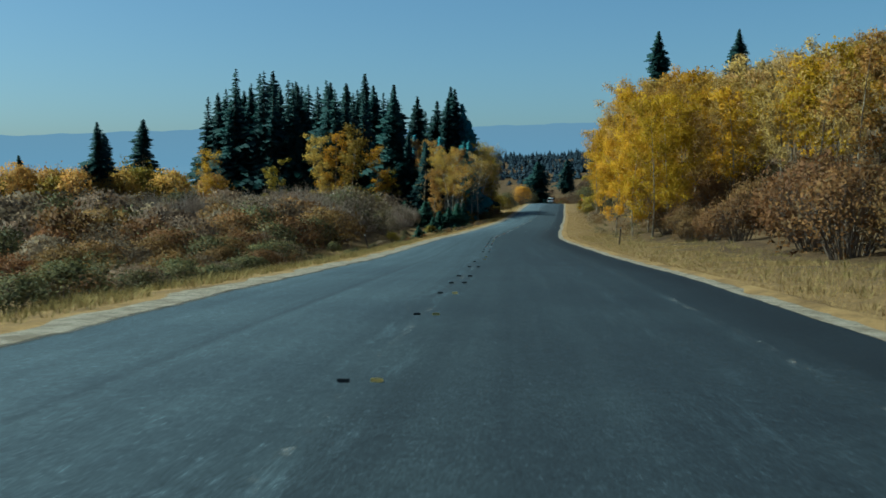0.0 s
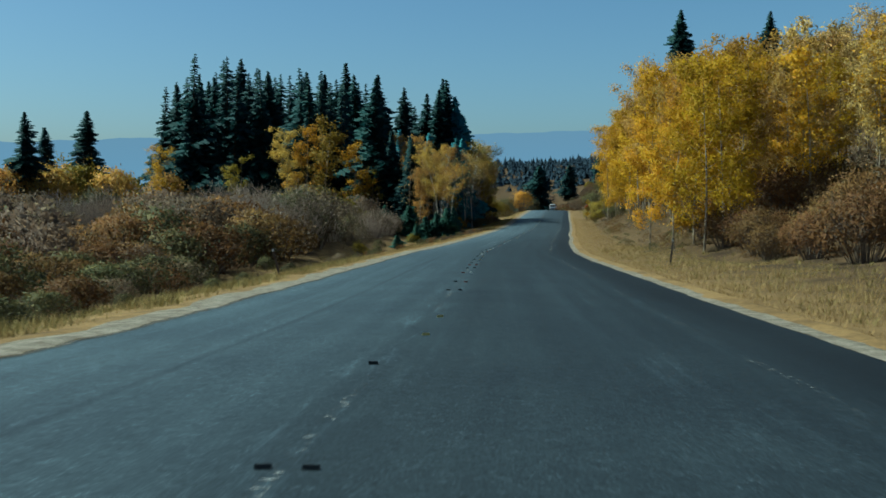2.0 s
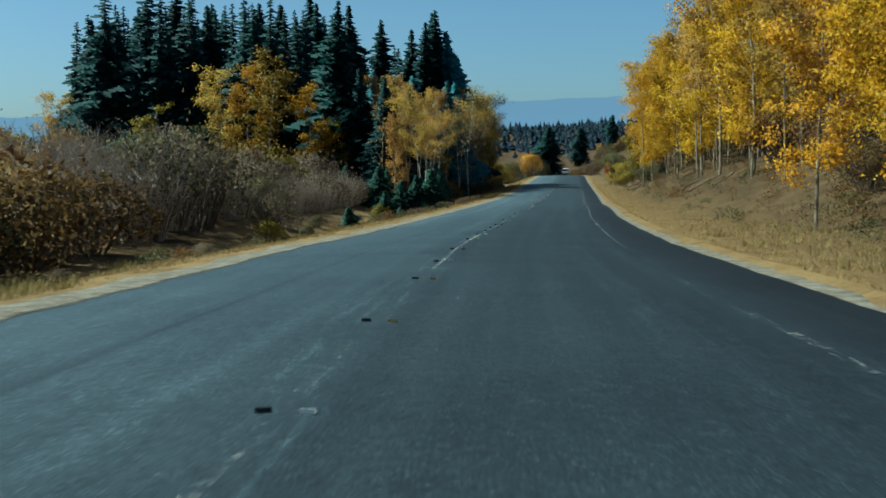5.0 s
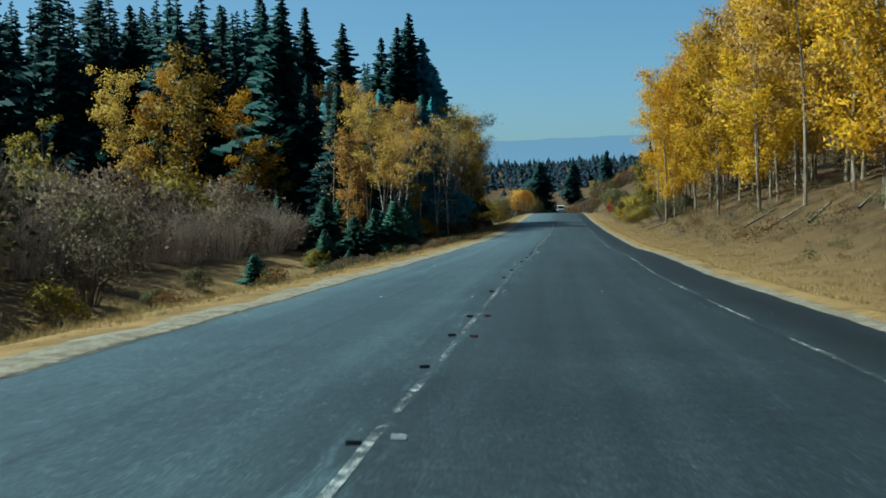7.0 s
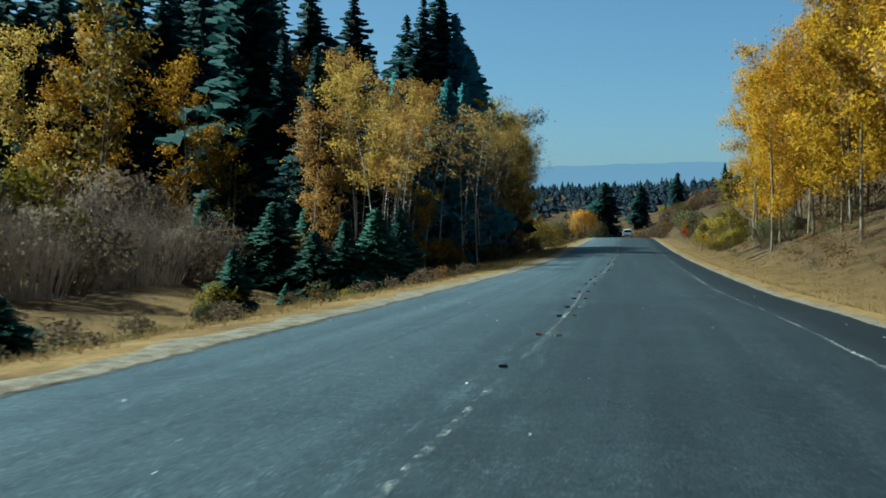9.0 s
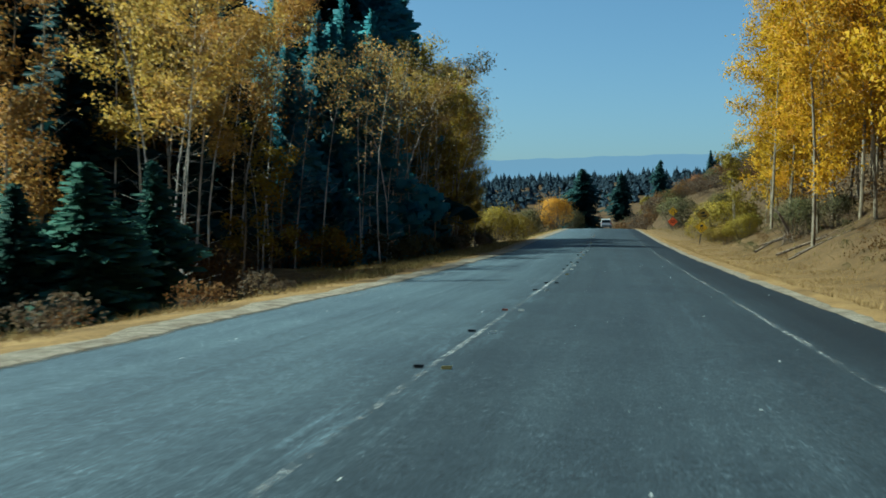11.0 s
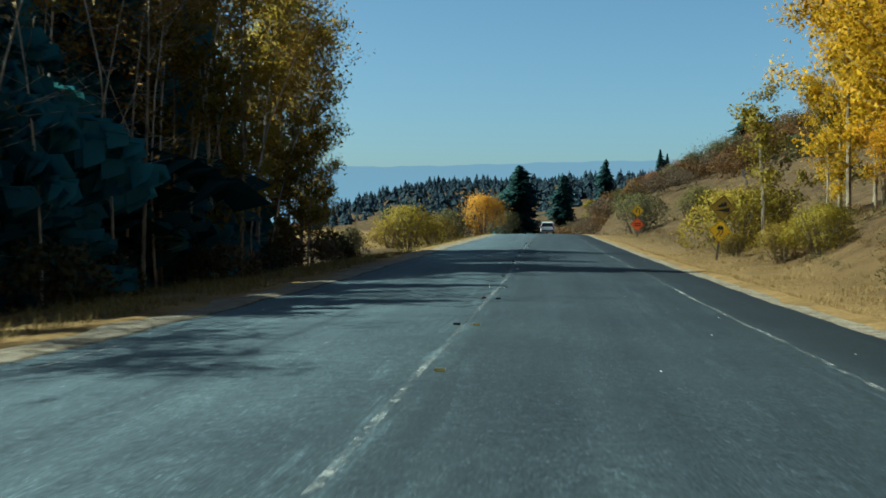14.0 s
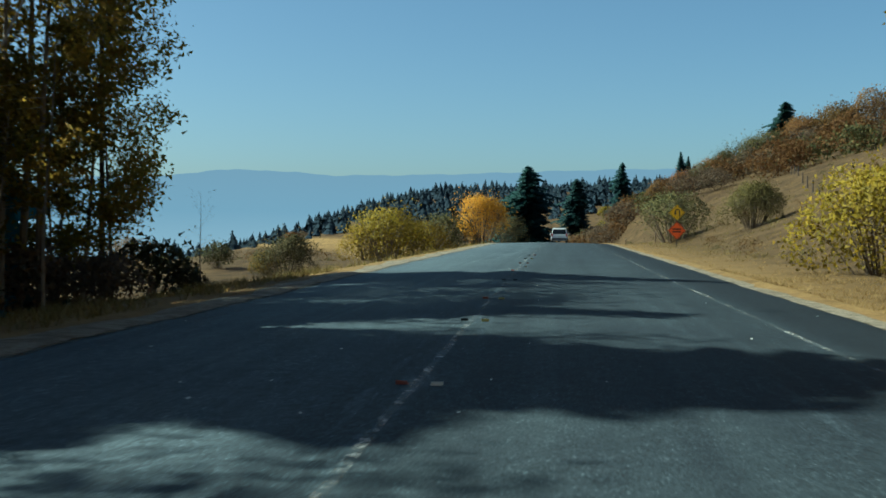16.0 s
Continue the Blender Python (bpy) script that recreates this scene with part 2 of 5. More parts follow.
def ground_material():
    m, n, l, b = material("dry_grass_ground", 0.95, 0.1)
    pos = n.new("ShaderNodeTexCoord").outputs["Object"]
    big = noise_of(n, l, 0.045, 5, 0.6, pos)
    mid = noise_of(n, l, 0.55, 5, 0.65, pos)
    fine = noise_of(n, l, 7.0, 4, 0.7, pos)
    straw_c = ramp(n, l, mid, [(0.28, (0.070, 0.043, 0.018)), (0.43, (0.140, 0.089, 0.036)), (0.60, (0.202, 0.130, 0.053)), (0.8, (0.250, 0.174, 0.079))])
    brown_c = ramp(n, l, mid, [(0.28, (0.018, 0.012, 0.007)), (0.44, (0.042, 0.026, 0.013)), (0.60, (0.070, 0.044, 0.020)), (0.8, (0.108, 0.070, 0.033))])
    olive_c = ramp(n, l, mid, [(0.3, (0.026, 0.018, 0.009)), (0.5, (0.060, 0.038, 0.018)), (0.7, (0.096, 0.062, 0.031))])
    c = mix(n, l, ramp(n, l, big, [(0.44, (0, 0, 0)), (0.56, (1, 1, 1))]), brown_c, olive_c)
    sep = n.new("ShaderNodeSeparateXYZ")
    l.new(n.new("ShaderNodeUVMap").outputs[0], sep.inputs[0])
    wob = n.new("ShaderNodeMath")
    wob.operation = 'MULTIPLY_ADD'
    l.new(mid, wob.inputs[0])
    wob.inputs[1].default_value = 7.0
    l.new(sep.outputs["X"], wob.inputs[2])
    verge = n.new("ShaderNodeMapRange")
    verge.inputs[1].default_value, verge.inputs[2].default_value = -60.0, 60.0
    l.new(wob.outputs[0], verge.inputs[0])
    strips = [(0.0, 0.0), (0.365, 0.0), (0.385, 0.45), (0.42, 0.75), (0.440, 0.85), (0.50, 0.9), (0.56, 1.0), (0.574, 0.95), (0.598, 0.35), (0.63, 0.0)]
    c = mix(n, l, ramp(n, l, verge.outputs[0], [(p, (v, v, v)) for p, v in strips]), c, straw_c)
    c = mix(n, l, 1.0, c, ramp(n, l, fine, [(0.3, (0.66, 0.64, 0.60)), (0.7, (1.22, 1.20, 1.14))]), 'MULTIPLY')
    l.new(c, b.inputs["Base Color"])
    bump(n, l, b, fine, 0.8, 0.06)
    return m


def gravel_material():
    m, n, l, b = material("pale_gravel", 0.9, 0.15)
    f = noise_of(n, l, 26.0, 4, 0.7)
    g = noise_of(n, l, 2.6, 5, 0.7)
    c = ramp(n, l, f, [(0.3, (0.080, 0.069, 0.054)), (0.5, (0.170, 0.149, 0.119)), (0.72, (0.28, 0.250, 0.205))])
    c = mix(n, l, 1.0, c, ramp(n, l, g, [(0.40, (0.55, 0.50, 0.43)), (0.60, (1.0, 0.98, 0.94))]), 'MULTIPLY')
    l.new(c, b.inputs["Base Color"])
    bump(n, l, b, f, 0.7, 0.03)
    sep = n.new("ShaderNodeSeparateXYZ")
    l.new(n.new("ShaderNodeUVMap").outputs[0], sep.inputs[0])
    near = []
    for edge, inner in ((-6.02, -5.55), (4.58, 4.34)):
        mr = n.new("ShaderNodeMapRange")
        mr.inputs[1].default_value, mr.inputs[2].default_value = inner, edge
        mr.inputs[3].default_value, mr.inputs[4].default_value = -0.5, 0.5
        mr.clamp = False
        l.new(sep.outputs["X"], mr.inputs[0])
        near.append(mr.outputs[0])
    most = n.new("ShaderNodeMath")
    most.operation = 'MAXIMUM'
    l.new(near[0], most.inputs[0])
    l.new(near[1], most.inputs[1])
    add = n.new("ShaderNodeMath")
    l.new(most.outputs[0], add.inputs[0])
    l.new(noise_of(n, l, 1.6, 10, 0.8), add.inputs[1])
    gap = n.new("ShaderNodeBsdfTransparent")
    thin = n.new("ShaderNodeMixShader")
    l.new(ramp(n, l, add.outputs[0], [(0.42, (0, 0, 0)), (0.80, (1, 1, 1))]), thin.inputs[0])
    l.new(gap.outputs[0], thin.inputs[1])
    l.new(b.outputs[0], thin.inputs[2])
    l.new(thin.outputs[0], n["Material Output"].inputs["Surface"])
    return m


def plain(name, colour, rough=0.5, metal=0.0, spec=0.4, dirt=0.15):
    m, n, l, b = material(name, rough, spec, metal)
    f = noise_of(n, l, 6.0, 5, 0.65)
    l.new(mix(n, l, 1.0, colour, ramp(n, l, f, [(0.3, (1 - dirt,) * 3), (0.7, (1 + dirt * 0.4,) * 3)]), 'MULTIPLY'), b.inputs["Base Color"])
    return m


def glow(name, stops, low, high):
    """A far ridge as if through miles of bright air: a plain glowing backdrop, haze put into its colours by height."""
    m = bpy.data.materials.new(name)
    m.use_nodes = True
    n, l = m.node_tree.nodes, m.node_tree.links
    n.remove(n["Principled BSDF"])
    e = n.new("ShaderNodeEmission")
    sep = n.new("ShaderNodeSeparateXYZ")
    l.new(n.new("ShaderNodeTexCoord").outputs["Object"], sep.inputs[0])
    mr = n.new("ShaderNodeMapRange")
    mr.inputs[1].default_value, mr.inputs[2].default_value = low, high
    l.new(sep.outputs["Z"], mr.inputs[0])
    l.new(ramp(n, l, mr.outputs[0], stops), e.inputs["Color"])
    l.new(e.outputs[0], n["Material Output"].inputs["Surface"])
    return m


ASPHALT, GROUND, GRAVEL = asphalt_material(), ground_material(), gravel_material()
WHITE_LINE = paint_material("worn_white_paint", (0.250, 0.255, 0.250), 0.782)
EDGE_LINE = paint_material("worn_edge_paint", (0.270, 0.272, 0.262), 0.805)
FAINT_LINE = paint_material("faint_paint", (0.230, 0.232, 0.222), 0.865)
STRAWGRASS = leaf_material("straw_grass", [(0.225, 0.138, 0.056), (0.290, 0.190, 0.082), (0.250, 0.160, 0.070), (0.150, 0.092, 0.038)], 0.35, 0.8, 0.05)
GREENGRASS = leaf_material("olive_grass", [(0.105, 0.084, 0.025), (0.175, 0.126, 0.042), (0.238, 0.168, 0.063), (0.126, 0.101, 0.032)], 0.25, 0.8, 0.05)
SIGN_YELLOW = plain("sign_yellow", (0.712, 0.435, 0.011), 0.4, dirt=0.06)
SIGN_OCHRE = plain("olive_sign_yellow", (0.33, 0.21, 0.02), 0.5, dirt=0.15)
SIGN_ORANGE = plain("sign_orange", (0.712, 0.105, 0.015), 0.4, dirt=0.06)
SIGN_BLACK = plain("sign_black", (0.015, 0.015, 0.015), 0.5)
POSTWOOD = plain("dark_post_wood", (0.056, 0.041, 0.034), 0.85, dirt=0.35)
STEEL = plain("galvanised_steel", (0.42, 0.43, 0.44), 0.45, 0.8)
CARWHITE = plain("white_car_paint", (0.585, 0.593, 0.600), 0.25, dirt=0.05)
CARGLASS = plain("dark_car_glass", (0.012, 0.014, 0.016), 0.08, spec=0.6, dirt=0.0)
RUBBER = plain("black_rubber", (0.02, 0.02, 0.02), 0.8)
REDLENS = plain("red_lens", (0.35, 0.01, 0.01), 0.25)
TAB_YELLOW = plain("yellow_plastic", (0.413, 0.315, 0.090), 0.6, dirt=0.4)
TAB_WHITE = plain("white_plastic", (0.562, 0.562, 0.510), 0.5)
LEAF_RED = plain("worn_red_brown", (0.22, 0.06, 0.04), 0.7, dirt=0.4)

# ---- helpers for meshes ----
def part(name, data, mat, parent=None, label=""):
    """Link a bmesh, or (points, faces), as one mesh object under a thing."""
    me = bpy.data.meshes.new(name)
    if isinstance(data, tuple):
        me.from_pydata([tuple(p) for p in data[0]], [], [tuple(f) for f in data[1]])
    else:
        data.to_mesh(me)
        data.free()
    me.materials.append(mat)
    me.update()
    ob = new(name, me)
    ob.parent = parent
    return tagged(ob, label)


def shade_smooth(ob):
    ob.data.polygons.foreach_set("use_smooth", [True] * len(ob.data.polygons))
    return ob


def quads_mesh(name, pts, mat, parent=None, per=4, facing=None):
    """A mesh of loose polygons: pts is an array (n, per, 3); facing: soft normals, one for each polygon."""
    n = len(pts)
    if facing is not None:
        # wind each polygon so that its front looks the way of its soft normal
        away = np.einsum('ij,ij->i', np.cross(pts[:, 1] - pts[:, 0], pts[:, 2] - pts[:, 0]), facing) < 0
        pts = np.where(away[:, None, None], pts[:, ::-1], pts)
    me = bpy.data.meshes.new(name)
    me.vertices.add(n * per)
    me.vertices.foreach_set("co", np.ascontiguousarray(pts, np.float32).ravel())
    me.loops.add(n * per)
    me.loops.foreach_set("vertex_index", np.arange(n * per, dtype=np.int32))
    me.polygons.add(n)
    me.polygons.foreach_set("loop_start", np.arange(0, n * per, per, dtype=np.int32))
    me.update(calc_edges=True)
    if facing is not None:
        facing = facing / (np.linalg.norm(facing, axis=1)[:, None] + 1e-6)
        me.normals_split_custom_set_from_vertices(np.repeat(facing, per, 0).tolist())
    me.materials.append(mat)
    ob = new(name, me)
    ob.parent = parent
    return ob


def tube(points, radii, sides=7):
    """(points, faces) of a tapered, bent limb."""
    v, f = [], []
    pts = [Vector(p) for p in points]
    for i, p in enumerate(pts):
        d = (pts[min(i + 1, len(pts) - 1)] - pts[max(i - 1, 0)]).normalized()
        a = d.orthogonal().normalized()
        b = d.cross(a)
        for k in range(sides):
            w = 2 * math.pi * k / sides
            v.append(p + radii[i] * (math.cos(w) * a + math.sin(w) * b))
        if i:
            for k in range(sides):
                k2 = (k + 1) % sides
                f.append(((i - 1) * sides + k, (i - 1) * sides + k2, i * sides + k2, i * sides + k))
    f.append(tuple(range((len(pts) - 1) * sides, len(pts) * sides)))
    return v, f


def joined(pieces):
    v, f = [], []
    for pv, pf in pieces:
        o = len(v)
        v += pv
        f += [tuple(i + o for i in q) for q in pf]
    return v, f


def box(bm, size, at, bevel=0.0):
    made = bmesh.ops.create_cube(bm, size=1.0, matrix=Matrix.LocRotScale(at, None, size))
    if bevel:
        edges = list({e for v in made["verts"] for e in v.link_edges})
        bmesh.ops.bevel(bm, geom=edges, offset=bevel, segments=2, affect='EDGES')
    return bm


def leaves(rng, centres, size, squash=0.75, corners=4):
    """Leaf blades, one rhomb or three-cornered blade at each centre, turned by chance."""
    n = len(centres)
    a = rng.normal(size=(n, 3))
    a /= np.linalg.norm(a, axis=1)[:, None]
    b = np.cross(a, rng.normal(size=(n, 3)))
    b /= np.linalg.norm(b, axis=1)[:, None]
    s = size * rng.uniform(0.6, 1.35, (n, 1))
    a, b = a * s, b * s * squash
    if corners == 3:
        return np.stack([centres - a * 0.9 + b * 0.5, centres - a * 0.3 - b * 0.95, centres + a * 1.15 + b * 0.2], axis=1)
    return np.stack([centres - a, centres + b * 0.7 - a * 0.1, centres + a, centres - b * 0.7 + a * 0.1], axis=1)


# ---- the lie of the land ----
ROAD = [(-120, -8.4, 4.6), (-80, -5.6, 3.0), (0, 0, 0), (12.7, 0.84, -0.45), (25.8, 1.83, -0.90), (45.8, 3.07, -1.75), (79.2, 4.92, -2.86),
        (93.4, 5.85, -3.27), (107.5, 7.38, -3.68), (124, 9.15, -4.02), (140.7, 11.38, -4.27), (154.8, 12.8, -4.54), (168.5, 14.6, -4.69),
        (181.8, 16.34, -4.83), (195, 17.9, -4.86), (208, 19.46, -4.91), (214, 20.25, -4.90), (236, 22.7, -4.75), (250, 24.3, -4.6),
        (306, 31.0, -4.16), (316, 32.2, -4.12), (340, 34.6, -4.35), (380, 36.5, -6.0), (440, 31.0, -9.5), (520, 8.0, -14.0), (700, -90, -22.0),
        (5000, -90, -22.0)]
RY = np.arange(-120, 5000, 2.0)
kernel = np.hanning(11)
kernel /= kernel.sum()


def along(col):
    v = np.interp(RY, [r[0] for r in ROAD], [r[col] for r in ROAD])
    return np.convolve(np.pad(v, 5, mode='edge'), kernel, mode='valid')


RX, RZ = along(1), along(2)


def road_x(y):
    return np.interp(y, RY, RX)


def road_z(y):
    return np.interp(y, RY, RZ)


LEFT_EDGE, RIGHT_EDGE = -6.0, 4.55     # the asphalt's edges, from the line that the camera drives


def land(x, y):
    """Height of the ground at x, y (arrays)."""
    x, y = np.asarray(x, float), np.asarray(y, float)
    u = x - road_x(np.minimum(y, 700))
    z = road_z(y).copy() if np.ndim(y) else road_z(y)
    near = 1 - smooth(330, 480, y)
    near_r = 1 - smooth(500, 680, y)
    d = np.maximum(0, LEFT_EDGE - u)
    bend = np.where(y > 335, np.maximum(road_x(y), 34.4 + 0.07 * (y - 340)), road_x(y))
    e = np.maximum(0, x - bend - RIGHT_EDGE)
    rough = 0.16 * np.sin(0.9 * x + 0.7 * np.sin(0.33 * y)) * np.sin(0.63 * y + 0.9) + 0.25 * np.sin(0.21 * x + 1.3) * np.sin(0.17 * y)
    rough = rough * (smooth(2, 7, d) + smooth(3, 9, e))
    # the side of the shrubs: the road's embankment, a hollow, rising land behind, the valley beyond
    fall = np.interp(y, [0, 60, 185, 199, 236, 258, 330], [1.1, 1.5, 1.35, 0.65, 0.8, 2.2, 2.2])
    left = -0.10 * smooth(0.2, 1.2, d) - fall * smooth(0.9, 8.5, d)
    left = left + 1.15 * smooth(9, 14.5, d) * smooth(98, 122, y) * (1 - smooth(186, 200, y))
    left = left + (2.6 * smooth(15, 60, d) * smooth(60, 170, y)) * (1 - smooth(235, 300, y))
    left = left - smooth(60, 420, d) * 38 - smooth(20, 90, d) * smooth(235, 330, y) * 0.8
    # the side of the aspens: verge, cut bank, hill
    right = -0.28 * smooth(0.2, 2.2, e) + 0.15 * smooth(2.2, 5, e)
    bank = smooth(60, 135, y)
    start = 4.6 + 5.0 * (1 - bank) + 2.5 * smooth(225, 262, y)
    steep = 0.10 + 0.32 * bank - 0.08 * smooth(225, 262, y)
    up = np.maximum(0, e - start)
    right = right + steep * np.minimum(up, 8) + (0.24 + 0.10 * smooth(245, 300, y)) * np.minimum(np.maximum(0, up - 8), 70) + 0.06 * np.maximum(0, np.minimum(up, 260) - 78)
    knoll = 10.5 * np.exp(-((x - 98) / 34) ** 2 - ((y - 432) / 62) ** 2) + 2.0 * np.exp(-((x - 70) / 15) ** 2 - ((y - 330) / 32) ** 2)
    knoll = knoll + 5.2 * np.exp(-((x - 59) / 17) ** 2 - ((y - 406) / 46) ** 2) * smooth(5, 16, e)
    z = z + left * near + right * near_r + rough * near + knoll
    # beyond the crest: a wooded hill, then the fall to the valley
    far = 1 - near
    z = z + far * (-2 + (2 + 40 * smooth(-130, 40, x) + 0.045 * np.clip(x, 50, 800)) * smooth(400, 800, y))
    z = z - 190 * smooth(880, 2000, y) - 70 * smooth(160, 1500, -x)
    return z


def ground_at(x, y):
    return float(land(np.array([x]), np.array([y]))[0])


def strip(name, us, ys, mat, rise, label, category, drop=None, ragged=None):
    """A strip along the road: us are the sideways offsets, ys the stations."""
    ys = np.asarray(ys, float)
    us = np.asarray(us, float)
    X = road_x(ys)[:, None] + us[None, :]
    if ragged is not None:
        wave = np.sin(1.1 * ys) + 0.8 * np.sin(0.43 * ys + 1.7) + 0.7 * np.sin(2.3 * ys + 0.4)
        X = X + 0.17 * wave[:, None] * np.asarray(ragged)[None, :]
    Y = np.repeat(ys[:, None], len(us), 1)
    Z = np.repeat(road_z(ys)[:, None], len(us), 1) + (rise if drop is None else np.asarray(drop)[None, :])
    v = np.stack([X, Y, Z], -1).reshape(-1, 3)
    n = len(us)
    f = [(i * n + k, i * n + k + 1, (i + 1) * n + k + 1, (i + 1) * n + k) for i in range(len(ys) - 1) for k in range(n - 1)]
    ob = part(name, (v, f), mat)
    uvl = ob.data.uv_layers.new(name="UVMap")
    uvs = np.stack([np.repeat(us[None, :], len(ys), 0), Y], -1).reshape(-1, 2)
    idx = np.zeros(len(ob.data.loops), np.int32)
    ob.data.loops.foreach_get("vertex_index", idx)
    uvl.data.foreach_set("uv", uvs[idx].astype(np.float32).ravel())
    shade_smooth(ob)
    return tagged(ob, label, category, kind="structure")


# ground sheet
gy = np.concatenate([np.arange(-110, 340, 2.5), np.arange(340, 700, 12), np.geomspace(700, 4900, 26)])
gu = np.concatenate([-np.geomspace(60, 4000, 26)[::-1], np.arange(-57, -14, 3.0), np.arange(-14, -5.9, 0.6), np.arange(-5.5, 4.5, 1.6),
                     np.arange(4.6, 16, 0.6), np.arange(16, 60, 3.0), np.geomspace(60, 4000, 26)])
GX = road_x(np.minimum(gy, 700))[:, None] + gu[None, :]
GY = np.repeat(gy[:, None], len(gu), 1)
GZ = land(GX, GY)
under = (gu[None, :] > LEFT_EDGE - 0.3) & (gu[None, :] < RIGHT_EDGE + 0.3)
GZ = GZ - 0.12 * under
gn = len(gu)
ground = part("ground", (np.stack([GX, GY, GZ], -1).reshape(-1, 3),
                         [(i * gn + k, i * gn + k + 1, (i + 1) * gn + k + 1, (i + 1) * gn + k) for i in range(len(gy) - 1) for k in range(gn - 1)]), GROUND)
shade_smooth(ground)
guv = ground.data.uv_layers.new(name="UVMap")
gidx = np.zeros(len(ground.data.loops), np.int32)
ground.data.loops.foreach_get("vertex_index", gidx)
guv.data.foreach_set("uv", np.stack([np.repeat(gu[None, :], len(gy), 0), GY], -1).reshape(-1, 2)[gidx].astype(np.float32).ravel())
tagged(ground, "dry tan autumn grass and bare soil sloping beside the road", "ground", kind="structure")

# road and its lines
ys_road = np.concatenate([np.arange(-100, 340, 2.0), np.arange(340, 720, 8)])
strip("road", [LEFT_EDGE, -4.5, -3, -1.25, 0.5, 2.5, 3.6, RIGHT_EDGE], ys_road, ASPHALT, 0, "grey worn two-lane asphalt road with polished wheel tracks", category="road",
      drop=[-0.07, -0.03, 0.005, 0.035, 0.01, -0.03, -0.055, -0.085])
strip("shoulder_left", [LEFT_EDGE - 1.05, LEFT_EDGE - 0.60, LEFT_EDGE - 0.2, LEFT_EDGE + 0.30], np.arange(-100, 600, 0.8), GRAVEL, 0, "strip of pale gravel along the asphalt edge",
      category="shoulder", drop=[-0.160, -0.050, -0.030, -0.058], ragged=[1.0, 0.7, 0.3, 0.2])
strip("shoulder_right", [RIGHT_EDGE - 0.05, RIGHT_EDGE + 0.22, RIGHT_EDGE + 0.45, RIGHT_EDGE + 0.85], np.arange(-100, 600, 0.8), GRAVEL, 0, "strip of pale gravel along the asphalt edge",
      category="shoulder", drop=[-0.078, -0.078, -0.070, -0.24], ragged=[0.12, 0.5, 1.0, 1.4])
CENTRE = -1.3
strip("center_line", [CENTRE - 0.038, CENTRE + 0.038], np.arange(84, 340, 1.0), WHITE_LINE, 0.040, "worn white line along the middle of the road", category="road line", ragged=[0.035, 0.045])
strip("center_line", [CENTRE - 0.05, CENTRE + 0.05], np.arange(-40, 85, 1.0), FAINT_LINE, 0.040, "nearly vanished white line along the middle of the road", category="road line")
strip("edge_line", [2.91, 2.99], np.arange(92, 340, 1.0), EDGE_LINE, -0.036, "worn and broken white line along the lane edge", category="road line", ragged=[0.05, 0.08])
strip("edge_line", [2.78, 2.90], np.arange(-40, 93, 1.0), FAINT_LINE, -0.030, "nearly vanished white line along the lane edge", category="road line", ragged=[0.1, 0.1])
strip("edge_line", [-5.36, -5.29], np.arange(168, 232, 1.0), EDGE_LINE, -0.046, "thin worn white line along the far lane's edge", category="road line")

# far ridge
def ridge(name, dist, tops, mat, label):
    pts, fcs = [], []
    az = np.linspace(-70, 70, 281)
    for i, a in enumerate(az):
        h = tops(a)
        x, y = dist * math.sin(radians(a)), dist * math.cos(radians(a))
        for z, k in ((h, 1.0), (h * 0.4, 0.985), (-420, 0.96)):
            pts.append((x * k, y * k, z))
        if i:
            for k in range(2):
                fcs.append(((i - 1) * 3 + k, i * 3 + k, i * 3 + k + 1, (i - 1) * 3 + k + 1))
    ob = shade_smooth(part(name, (pts, fcs), mat))
    return tagged(ob, label, "mountains", kind="structure")


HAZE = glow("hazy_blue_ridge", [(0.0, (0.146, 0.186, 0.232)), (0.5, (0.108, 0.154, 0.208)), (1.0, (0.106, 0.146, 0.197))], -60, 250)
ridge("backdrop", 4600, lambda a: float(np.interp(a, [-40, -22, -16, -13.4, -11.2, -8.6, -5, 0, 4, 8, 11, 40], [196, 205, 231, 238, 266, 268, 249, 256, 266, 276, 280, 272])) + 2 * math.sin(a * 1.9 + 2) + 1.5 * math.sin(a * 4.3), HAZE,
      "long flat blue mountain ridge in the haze")


